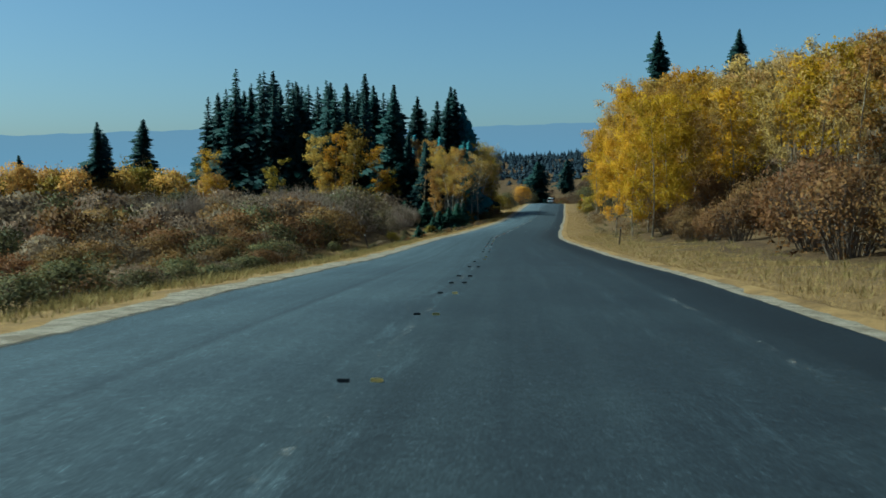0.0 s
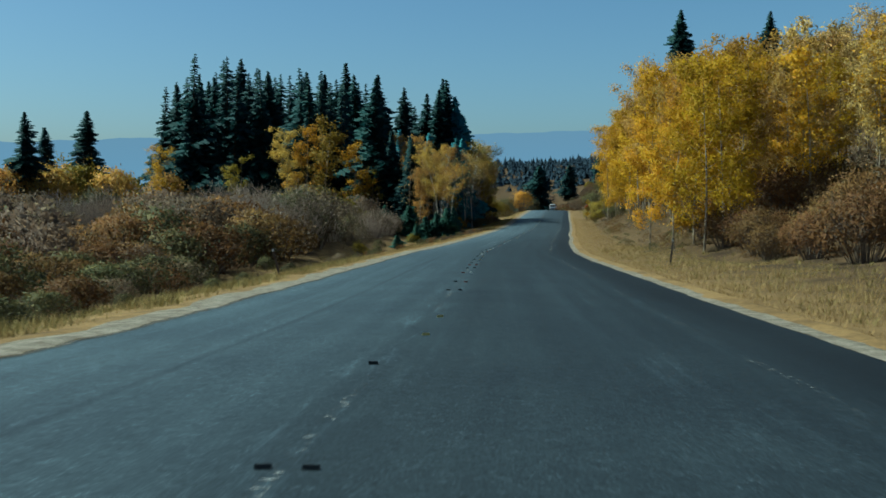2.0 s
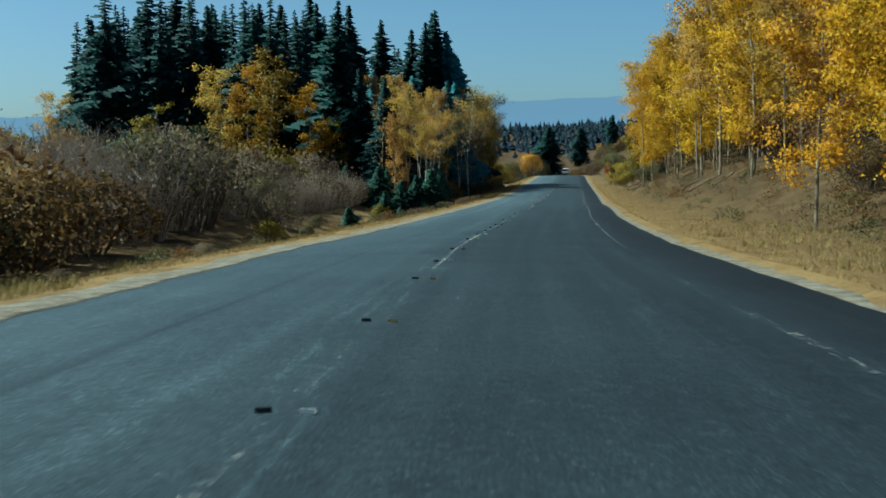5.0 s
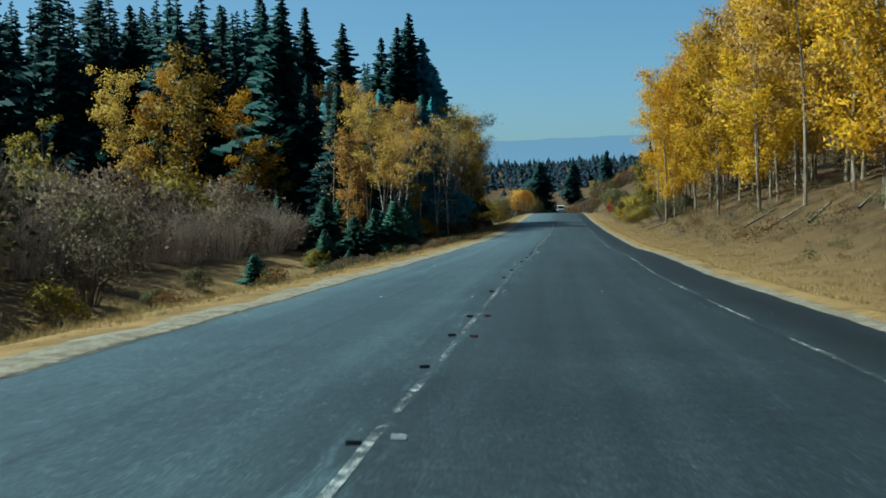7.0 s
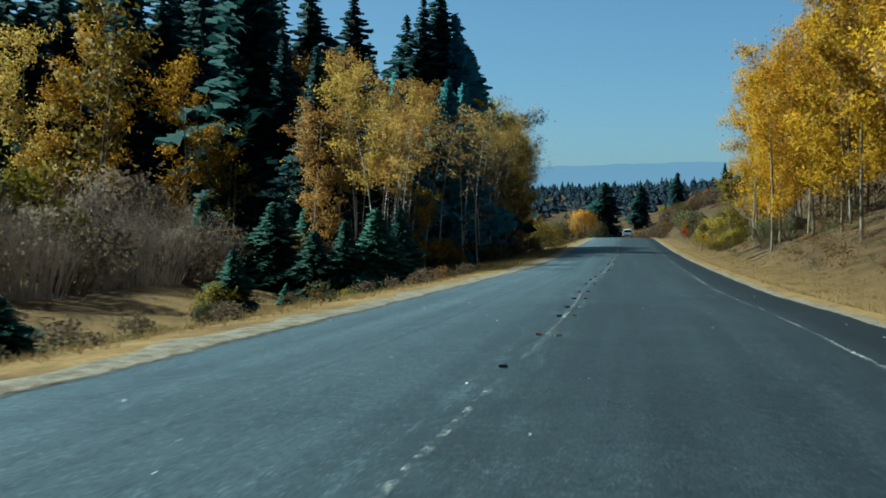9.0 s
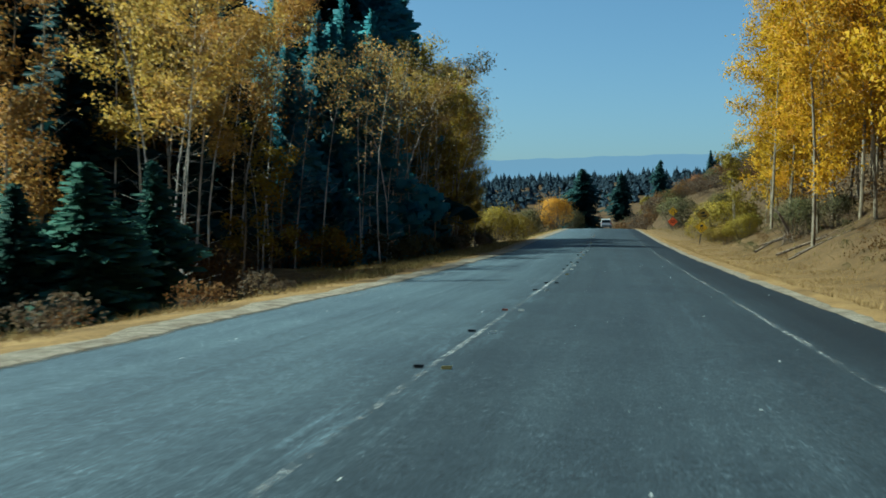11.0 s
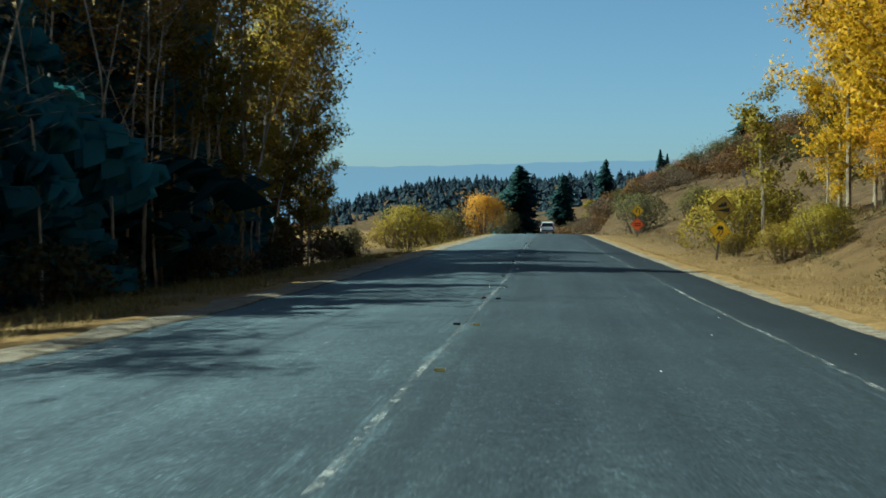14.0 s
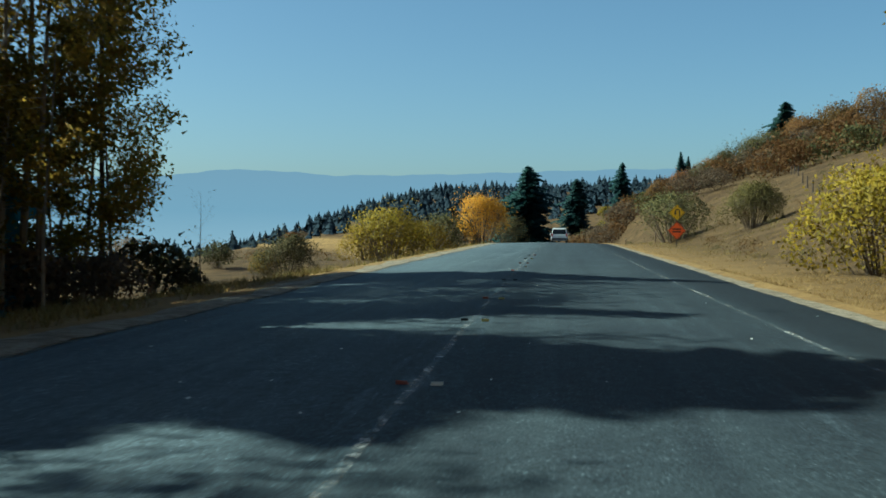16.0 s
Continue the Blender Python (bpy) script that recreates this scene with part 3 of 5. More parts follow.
# ---- plants ----
def conifer(seed, height, radius, levels, droop=0.35, bare=0.06, boughs=8, mat=None, name="conifer_tree", spray=0.6, fine=1, hang=0.0, round_top=False):
    """A spruce or fir: straight tapered trunk, whorls of boughs with hanging sprays."""
    rng = np.random.default_rng(seed)
    root = new(name)
    part("trunk", tube([(0, 0, -0.4), (0, 0, height * 0.5), (0, 0, height * 0.98)], [height * 0.014, height * 0.009, 0.02], 7), FIRBARK, root)
    sprays, soft = [], []
    total = levels * boughs
    up = np.array([0, 0, 1.0])
    for i in range(total):
        f = ((i + rng.uniform(0, 1)) / total) ** 0.9
        z = height * (bare + (1 - bare) * f)
        rr = radius * (min(1.0, 0.55 + 3.0 * f) * ((1 - f ** 3.0) ** 0.75 if round_top else (1 - f) ** 0.95)) * rng.uniform(0.36, 1.28) * (1 + 0.22 * math.sin(f * 17 + seed)) * (1 + 0.28 * math.sin(2.39996 * i + 5 * f + seed)) + 0.10 + 0.015 * height * (1 - f)
        w = i * 2.39996 + rng.normal(0, 0.35)
        out = np.array([math.cos(w), math.sin(w), 0])
        side = np.array([-math.sin(w), math.cos(w), 0])
        steps = max(2, int(rr / spray) + 1)
        for j in range(steps):
            g = (j + 0.6) / steps
            c = out * rr * g + up * (z - droop * rr * g * g + 0.12 * rr * g)
            half = (0.20 * rr * (1.15 - 0.7 * g) + 0.20) * spray / 0.6
            ln = rr / steps * 0.95 + 0.14
            half *= (0.42 + 0.58 * min(1.0, rr / 1.6)) / fine ** 0.7
            for sgn in (-1, 1) * fine:
                if fine > 1:
                    c = c + out * rng.normal(0, 0.3 * ln) + side * rng.normal(0, 0.5 * half) + up * rng.normal(0, 0.12)
                tip = c + out * ln * rng.uniform(0.5, 1.1) + side * sgn * half * rng.uniform(0.7, 1.3) - up * (rng.uniform(0.1, 0.7) + hang) * half
                back = c - out * ln * 0.6 + up * 0.10
                mid = c + out * ln * 0.75 + up * rng.uniform(-0.05, 0.12)
                low = c + side * sgn * half * 0.8 - out * ln * 0.35 - up * (rng.uniform(0.3, 1.1) + 1.6 * hang) * half
                sprays.append([back, mid, tip, low])
                soft.append(out * rng.uniform(0.5, 0.9) + up * rng.uniform(0.3, 0.9) + side * sgn * rng.uniform(0.0, 0.5))
    sprays = np.array(sprays)
    quads_mesh("crown", sprays, mat or NEEDLE, root, facing=np.array(soft) + rng.normal(0, 0.15, (len(soft), 3)))
    return root


def aspen(seed, height, crown_from, radius, count, leaf, mat, lean=0.3, stems=1, limbs=13, corners=3, name="aspen_tree", snags=0, thick=1.0, bark=None):
    """An aspen: pale slender stem, rising limbs, and leaves in many loose clumps."""
    rng = np.random.default_rng(seed)
    root = new(name)
    pieces, clumps = [], []
    for s in range(stems):
        a0 = rng.uniform(0, 6.3)
        off = np.array([math.cos(a0), math.sin(a0), 0]) * (0.0 if stems == 1 else rng.uniform(0.3, 0.9))
        bend = rng.normal(0, lean, 2)
        hh = height * (1.0 if s == 0 else rng.uniform(0.75, 0.97))

        def stem(f, off=off, bend=bend, hh=hh):
            return np.array([off[0] + bend[0] * f * f * 2 + 0.12 * math.sin(5 * f + bend[1]), off[1] + bend[1] * f * f * 2 + 0.12 * math.sin(4 * f), hh * f])
        base = (0.0047 * hh + 0.018) * thick
        fs = [-0.03, 0.12, 0.3, 0.5, 0.7, 0.86, 1.0]
        pieces.append(tube([stem(f) for f in fs], [base * (1.25 - 1.15 * max(0, f)) for f in fs], 7))
        for k in range(limbs // stems + 2):
            f = crown_from + (0.97 - crown_from) * (k + rng.uniform(0, 1)) / (limbs // stems + 2)
            p = stem(f)
            w = rng.uniform(0, 6.3)
            g = (f - crown_from) / (1 - crown_from)
            reach = radius * (0.5 + 0.9 * math.sin(math.pi * min(1, 0.18 + 0.74 * g))) * rng.uniform(0.5, 0.95)
            tip = p + np.array([math.cos(w) * reach, math.sin(w) * reach, reach * rng.uniform(0.35, 0.9)])
            midp = (p + tip) / 2 + np.array([0, 0, -0.10 * reach])
            pieces.append(tube([p, midp, tip], [base * 0.34 * (1.15 - f), base * 0.2 * (1.15 - f), 0.008], 4))
            for q in (0.45, 0.75, 1.0):
                clumps.append((p + (tip - p) * q + rng.normal(0, 0.16, 3), rng.uniform(0.38, 0.85) * (0.55 + 0.2 * radius)))
        clumps.append((stem(0.99), 0.5))
        for k in range(snags):
            f = rng.uniform(0.10, crown_from)
            w, reach = rng.uniform(0, 6.3), rng.uniform(0.5, 1.7)
            p = stem(f)
            tip = p + np.array([math.cos(w) * reach, math.sin(w) * reach, reach * rng.uniform(-0.1, 0.6)])
            pieces.append(tube([p, (p + tip) / 2 + np.array([0, 0, -0.08]), tip], [base * 0.22, base * 0.14, 0.006], 4))
    part("trunk", joined(pieces), bark or ASPENBARK, root)
    cs = np.array([c for c, _ in clumps])
    rs = np.array([r for _, r in clumps])
    pick = rng.choice(len(cs), count, p=rs ** 2 / (rs ** 2).sum())
    off = rng.normal(0, 0.46, (count, 3)) * rs[pick][:, None] * np.array([1, 1, 0.85])
    pts = cs[pick] + off
    axis = pts * np.array([1, 1, 0]) / (radius + 0.5)
    quads_mesh("crown", leaves(rng, pts, leaf, corners=corners), mat, root, per=corners,
               facing=0.8 * off / rs[pick][:, None] + 0.35 * axis + np.array([0, 0, 0.45]) + rng.normal(0, 0.4, pts.shape))
    return root


def shrub(seed, height, radius, count, leaf, mat, stems=16, bare=0.2, name="shrub"):
    """A shrub: many stems from one foot, leaves in uneven mounds."""
    rng = np.random.default_rng(seed)
    root = new(name)
    pieces, cs, rs = [], [], []
    for k in range(stems):
        w, r = rng.uniform(0, 6.3), radius * math.sqrt(rng.uniform(0.02, 1)) * 0.85
        h = height * (1 - 0.42 * (r / radius) ** 2) * rng.uniform(0.66, 1.0)
        tip = np.array([math.cos(w) * r, math.sin(w) * r, h])
        foot = np.array([math.cos(w) * r * 0.3, math.sin(w) * r * 0.3, -0.15])
        midp = (foot + tip) / 2 + np.array([0, 0, 0.12 * h])
        th = 0.012 + 0.008 * height
        pieces.append(tube([foot, midp, tip], [th, th * 0.6, th * 0.15], 4))
        for j in range(3):
            t2 = midp + (tip - midp) * rng.uniform(0, 0.7) + rng.normal(0, 0.28, 3) * radius * 0.5 + np.array([0, 0, 0.16 * height])
            pieces.append(tube([midp + (tip - midp) * 0.2 * j, t2], [th * 0.4, th * 0.12], 3))
            cs.append(t2)
            rs.append(rng.uniform(0.5, 1.0))
        for q in (bare + 0.12, 0.62, 0.85, 1.0):
            cs.append(foot + (tip - foot) * q)
            rs.append(rng.uniform(0.6, 1.1))
    part("branchwork", joined(pieces), SHRUBBARK, root)
    if count:
        cs, rs = np.array(cs), np.array(rs)
        pick = rng.choice(len(cs), count, p=rs / rs.sum())
        sp = 0.26 * (radius + height) / 2
        pts = cs[pick] + rng.normal(0, 1, (count, 3)) * rs[pick][:, None] * sp * np.array([0.62, 0.62, 0.5])
        # two leaves of three sit on the outsides of rounded mounds
        lumps = 15
        w, el = rng.uniform(0, 6.28, lumps), rng.uniform(0.15, 1.45, lumps)
        lc = np.stack([np.cos(w) * np.cos(el) * radius * 0.72, np.sin(w) * np.cos(el) * radius * 0.72, (0.12 + 0.66 * np.sin(el)) * height], -1)
        lr = rng.uniform(0.24, 0.42, lumps) * (radius + height) / 2
        which = rng.integers(0, lumps, count)
        d = rng.normal(size=(count, 3)) + lc[which] / (radius + height)
        d /= np.linalg.norm(d, axis=1)[:, None]
        shell = lc[which] + d * (lr[which] * rng.uniform(0.72, 1.08, count) ** 1.0)[:, None] * np.array([1, 1, 0.8])
        on = rng.random(count) < 0.66
        pts = np.where(on[:, None], shell, pts)
        pts[:, 2] = np.maximum(pts[:, 2], rng.uniform(0.05, 0.35, count))
        body = pts / np.array([radius, radius, height]) - np.array([0, 0, 0.25])
        quads_mesh("foliage", leaves(rng, pts, leaf, corners=3), mat, root, per=3,
                   facing=body + np.where(on[:, None], 0.7 * d, 0) + rng.normal(0, 0.30, pts.shape))
    return root


def twiggy(seed, height, radius, stems, name="bare_shrub", mat=None, count=0, leaf=0.1):
    """A leafless thicket: many thin upright stems that fork into twigs."""
    rng = np.random.default_rng(seed)
    root = new(name)
    tris, tips = [], []
    for k in range(stems):
        w, r = rng.uniform(0, 6.3), radius * math.sqrt(rng.uniform(0, 1))
        foot = np.array([math.cos(w) * r * 0.75, math.sin(w) * r * 0.75, -0.1])
        h = height * (1 - 0.35 * (r / radius) ** 2) * rng.uniform(0.7, 1.0)
        tip = np.array([math.cos(w) * r * 1.1 + rng.normal(0, 0.2), math.sin(w) * r * 1.1 + rng.normal(0, 0.2), h])
        th = 0.020 + 0.010 * rng.random()
        for a, b, t in [(foot, tip, th)] + [(foot + (tip - foot) * f, foot + (tip - foot) * min(1.05, f + 0.33) + rng.normal(0, 0.30, 3) * np.array([1, 1, 0.4]), th * 0.55)
                                            for f in rng.uniform(0.35, 0.95, 7)]:
            d = b - a
            s1 = np.cross(d, rng.normal(size=3))
            s1 = s1 / (np.linalg.norm(s1) + 1e-6) * t
            s2 = np.cross(d, s1)
            s2 = s2 / (np.linalg.norm(s2) + 1e-6) * t
            tris += [[a - s1, a + s1, b], [a + s2, a - s2, b]]
            tips.append(b)
    quads_mesh("branchwork", np.array(tris), TWIG, root, per=3)
    if count:
        tips = np.array(tips)
        pts = tips[rng.choice(len(tips), count)] + rng.normal(0, 0.14, (count, 3))
        quads_mesh("foliage", leaves(rng, pts, leaf), mat, root)
    return root


RNG = np.random.default_rng(11)


def thicket(name, label, spots, keep, seed):
    """Far scrub that nobody could count: thinned copies of shrubs, one mesh for each leaf colour."""
    rng = np.random.default_rng(seed)
    bins = {}
    for model, x, y, sc in spots:
        leafy = [c for c in model.children if c.name.startswith(("foliage", "crown"))][0]
        me = leafy.data
        per = me.polygons[0].loop_total
        co = np.zeros(len(me.vertices) * 3, np.float32)
        me.vertices.foreach_get("co", co)
        co = co.reshape(-1, per, 3)
        co = co[rng.choice(len(co), int(len(co) * keep), replace=False)]
        mid = co.mean(1, keepdims=True)
        co = mid + (co - mid) * 1.5
        w = rng.uniform(0, 6.28)
        r = np.array([[math.cos(w), -math.sin(w), 0], [math.sin(w), math.cos(w), 0], [0, 0, 1]])
        co = (co @ r.T) * (sc * np.array([1, 1, rng.uniform(0.8, 1.1)])) + np.array([x, y, ground_at(x, y)])
        bins.setdefault(me.materials[0].name, []).append(co)
    for mname, cos in bins.items():
        tagged(quads_mesh(name, np.concatenate(cos), bpy.data.materials[mname], per=cos[0].shape[1]), label, "scrub", kind="stuff")


def plant(model, x, y, scale=1.0, tall=1.0, label="", group=""):
    """A copy of a model, on the ground at x, y."""
    w = RNG.uniform(0, 6.28)
    s = Matrix.LocRotScale((x, y, ground_at(x, y)), Euler((RNG.normal(0, 0.02), RNG.normal(0, 0.02), w)), (scale, scale, scale * tall))
    ob = copy_thing(model, s)
    if label:
        tagged(ob, label)
    if group:
        tagged(ob, group=group)
    return ob


def scatter(n, y0, y1, u0, u1, gap, taken, keep=None):
    """Up to n places between the stations y0, y1 and the offsets u0, u1, at least gap apart."""
    out, tries = [], 0
    while len(out) < n and tries < n * 40:
        tries += 1
        y, u = RNG.uniform(y0, y1), RNG.uniform(u0, u1)
        x = float(road_x(y)) + u
        if keep and not keep(x, y, u):
            continue
        if all((x - a) ** 2 + (y - b) ** 2 > gap * gap for a, b in taken):
            taken.append((x, y))
            out.append((x, y))
    return out


def retire(models):
    """The models have been copied: take the first ones away."""
    for m in models:
        for o in (*m.children_recursive, m):
            bpy.data.objects.remove(o)


# models
firs = [tagged(conifer(100 + i, 24, r, 40, bare=0.03, boughs=8), "tall dark green conifer with drooping boughs among aspens", "tree") for i, r in enumerate((4.3, 3.8, 4.8))]
back_firs = [tagged(conifer(110 + i, 24, r, 26, bare=0.03, boughs=6), "tall dark green conifer in the middle of the grove", "tree") for i, r in enumerate((4.6, 4.2, 5.0))]
slim_firs = [tagged(conifer(120 + i, 16, 2.6, 44, bare=0.03, boughs=9, spray=0.36), "slender dark spire-shaped conifer standing alone", "tree") for i in range(2)]
wall_firs = [tagged(conifer(140 + i, 18, r, 36, bare=0.01, boughs=9, spray=0.40, mat=LIFTED_NEEDLE, fine=2, hang=0.9), "dense conifer with boughs down to the ground, needles lightened for the shade", "tree") for i, r in enumerate((3.3, 3.8, 3.0))]
edge_firs = [tagged(conifer(145 + i, 18, r, 40, bare=0.01, boughs=10, spray=0.27, mat=LIFTED_NEEDLE, fine=3, hang=0.9), "dense conifer at the edge of the grove, needles lightened for the shade", "tree") for i, r in enumerate((3.3, 3.8))]
pole_aspens = [tagged(aspen(285 + i, 13.5, (0.58, 0.62, 0.56)[i], 2.2, (2600, 1300, 900)[i], 0.080, (AMBER, STRAW, STRAW)[i], limbs=(15, 15, 14)[i], lean=0.6, snags=12, thick=0.62, bark=PALEBARK), "slender bare-stemmed aspen with a high amber crown in the shade", "tree") for i in range(3)]
shade_firs = [tagged(conifer(150 + i, 8, 2.3, 34, bare=0.01, boughs=9, spray=0.30, mat=LIFTED_NEEDLE, name="young_conifer", fine=2, hang=0.9), "young dark conifer in the shade of the grove", "tree") for i in range(2)]
round_firs = [tagged(conifer(160 + i, 20, 3.6, 46, bare=0.02, boughs=11, spray=0.42, round_top=True), "broad dark conifer with a rounded top", "tree") for i in range(2)]
bare_poles = [tagged(aspen(296 + i, 11, 0.55, 1.2, 160, 0.08, STRAW, limbs=12, lean=0.8, snags=18, thick=0.5, bark=PALEBARK), "thin pale leafless aspen pole in the shade of the grove", "tree") for i in range(3)]
high_fir = [tagged(conifer(171, 27, 4.6, 44, bare=0.40, boughs=9, spray=0.40), "tall dark conifer rising out of the aspen wood", "tree")]
small_firs = [tagged(conifer(130 + i, 8, 2.2, 34, bare=0.01, boughs=11, spray=0.36, mat=YOUNG_NEEDLE, name="young_conifer"), "young bushy dark green conifer on the road bank", "tree") for i in range(2)]
gold = [tagged(aspen(200 + i, 13, 0.13, 2.6, 6600, 0.102, GOLD, limbs=24), "aspen with bright golden-yellow autumn leaves and pale trunk", "tree") for i in range(3)]
amber = [tagged(aspen(210 + i, 13.5, 0.20, 2.5, 6500, 0.102, AMBER, limbs=22), "aspen with orange-gold autumn leaves and pale trunk", "tree") for i in range(2)]
straw = [tagged(aspen(220 + i, 13, 0.30, 2.2, 4600, 0.090, STRAW, limbs=22), "half-bare aspen with thin straw-coloured leaves", "tree") for i in range(2)]
far_straw = [tagged(aspen(225 + i, 13, 0.26, 2.4, 2300, 0.155, (GOLD, STRAW, AMBER, STRAW)[i], limbs=18), "aspen deep in the wood with thin straw-gold leaves", "tree") for i in range(4)]
lime = [tagged(aspen(230 + i, 9, 0.15, 1.7, 3000, 0.11, LIME, stems=2), "young aspen with yellow-green leaves", "tree") for i in range(2)]
near_amber = [tagged(aspen(240 + i, 14, 0.2, 2.3, 7200, 0.094, OLIVEGOLD, limbs=24), "aspen with amber and olive leaves over the road edge", "tree") for i in range(2)]
tall_amber = [tagged(aspen(295 + i, 15, (0.36, 0.46)[i], 2.1, 5200, 0.085, AMBER, limbs=20, lean=0.6, snags=12, thick=0.66, bark=PALEBARK), "tall pale-stemmed aspen with an amber crown", "tree") for i in range(2)]
near_gold = [tagged(aspen(250 + i, 13, (0.16, 0.26)[i], 2.3, 8000, 0.084, GOLD, limbs=24), "slender aspen with golden leaves high on a bare trunk", "tree") for i in range(2)]
bare = [tagged(aspen(260, 11, 0.3, 1.5, 90, 0.09, STRAW, limbs=22, name="bare_tree"), "dead leafless pale tree with thin branches", "tree")]
russet = [tagged(shrub(300 + i, 2.7, 2.5, 2800, 0.093, RUSSET, stems=18, name="oak_shrub"), "oak shrub with dry russet-brown leaves", "shrub") for i in range(3)]
brown = [tagged(shrub(310 + i, 2.8, 2.4, 2400, 0.088, BROWN, stems=24), "dull brown half-leafless shrub", "shrub") for i in range(2)]
olive = [tagged(shrub(320 + i, 2.2, 2.0, 2600, 0.084, OLIVE, stems=18), "olive-green shrub turning yellow", "shrub") for i in range(2)]
far_shrubs = [tagged(shrub(380 + i, 2.6, 2.4, 1000, 0.15, (RUSSET, BROWN, OLIVE, BROWN)[i], stems=6), "dry brown and olive shrub on the slope", "shrub") for i in range(4)]
limebush = [tagged(shrub(330 + i, 3.0, 2.4, 2200, 0.11, LIME, stems=12), "broad shrub with yellow-green leaves", "shrub") for i in range(2)]
goldbush = [tagged(shrub(340 + i, 4.6, 2.6, 1700, 0.165, AMBER, stems=14, name="small_tree"), "rounded small tree with orange-yellow leaves", "tree") for i in range(2)]
fine_lime = [tagged(shrub(360 + i, 3.6, 2.9, 6600, 0.077, LIME, stems=30), "broad dense shrub with yellow-green leaves", "shrub") for i in range(2)]
fine_gold = [tagged(shrub(365, 6.2, 3.5, 7500, 0.10, ORANGE, stems=36, name="small_tree"), "rounded orange-yellow tree beyond the crest", "tree")]
fine_olive = [tagged(shrub(370, 5.0, 4.2, 6600, 0.107, OLIVE, stems=34), "large round olive-brown shrub", "shrub")]
dome_olive = [tagged(shrub(372, 4.9, 3.5, 9500, 0.10, GREENGOLD, stems=34, bare=0.3), "large dome-shaped olive-gold shrub with dark bare stems", "shrub")]
tall_russet = [tagged(shrub(375 + i, 5.0, 3.7, 3900, 0.125, RUSSET, stems=44, bare=0.42, name="oak_shrub"), "tall oak shrub with dry russet leaves under the aspens", "shrub") for i in range(2)]
grey = [tagged(twiggy(350 + i, 4.6, 2.5, 135, mat=BROWN, count=600, leaf=0.06), "leafless grey-brown thicket of upright stems", "shrub") for i in range(3)]
bankbush = [tagged(shrub(390 + i, 3.3, 2.0, 1500, 0.075, (OLIVE, BROWN)[i], stems=26, bare=0.5), "tall thin-leaved shrub with many bare dark stems at its foot", "shrub") for i in range(2)]
MODELS = high_fir + edge_firs + bare_poles + dome_olive + round_firs + tall_amber + shade_firs + bankbush + wall_firs + pole_aspens + back_firs + far_shrubs + far_straw + fine_lime + fine_gold + fine_olive + tall_russet + firs + slim_firs + small_firs + near_amber + near_gold + bare + gold + amber + straw + lime + russet + brown + olive + limebush + goldbush + grey

# conifers of the grove beside the road
taken = []
for x, y, top in ((-37.1, 223.3, 25.6), (-16.9, 231.6, 25.9), (-9.4, 195.5, 19.0), (-4.9, 219.6, 20.0), (1.6, 243.4, 24.2), (-46, 216, 20), (-42, 224, 21.5), (-47, 226, 20.0),
                  (-30, 218, 22), (-25, 226, 23.5), (-11, 226, 23.0), (2.0, 241, 14.0), (2.9, 225.0, 22.0), (0.8, 223.6, 20.0), (-1, 232, 20), (-33, 230, 24), (-43.5, 214.5, 19), (-39.5, 217, 21.5), (-21, 221, 22.5), (-13.5, 217, 22)):
    h = top - ground_at(x, y)
    plant(firs[len(taken) % 3], x, y, h / 24 * 1.22, 0.82, group="conifers of the grove")
    taken.append((x, y))
for x, y, top in ((-45, 219, 21.5), (-41, 212, 20.5), (-35.5, 213, 21.5), (-28, 222, 22.5), (-24, 213, 21.0), (-20, 226, 23.0), (-16, 214, 20.5), (-38, 230, 23.0), (-31, 236, 23.5), (-26, 234, 23.5), (-48.5, 214, 19.5), (-33, 208, 20.0)):
    plant(back_firs[len(taken) % 3], x, y, (top - ground_at(x, y)) / 24, group="conifers of the grove")
    taken.append((x, y))
for x, y in scatter(92, 200, 268, -75, -15, 2.1, taken, lambda x, y, u: x > -46 and (y > 206 or u < -33) and u < (-32 if y < 236 else -24) and (y < 250 or x < -4)):
    plant(RNG.choice(back_firs), x, y, RNG.uniform(0.92, 1.14), group="conifers of the grove")
for x, y in scatter(11, 194, 240, -32, -18.5, 3.4, taken, lambda x, y, u: u < (-25 if y < 206 else -16.5)):
    plant(RNG.choice(slim_firs), x, y, RNG.uniform(0.85, 1.12), 0.95, group="conifers of the grove")
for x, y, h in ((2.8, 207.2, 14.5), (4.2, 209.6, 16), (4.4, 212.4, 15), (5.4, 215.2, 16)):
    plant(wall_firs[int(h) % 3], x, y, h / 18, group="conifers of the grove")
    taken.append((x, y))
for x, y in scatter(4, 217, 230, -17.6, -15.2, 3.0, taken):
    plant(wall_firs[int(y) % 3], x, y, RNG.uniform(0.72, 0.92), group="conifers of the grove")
for x, y, top, k in ((-56.4, 197.5, 13.8, 0), (-66, 205, 11.5, 0), (-73, 180, 6.5, 1)):
    plant(slim_firs[k], x, y, (top - ground_at(x, y)) / 16 * 1.6, 0.625)
plant(firs[0], -57.8, 176, 14.6 / 24 * 1.45, 0.69, label="broad dark conifer standing alone behind the scrub")
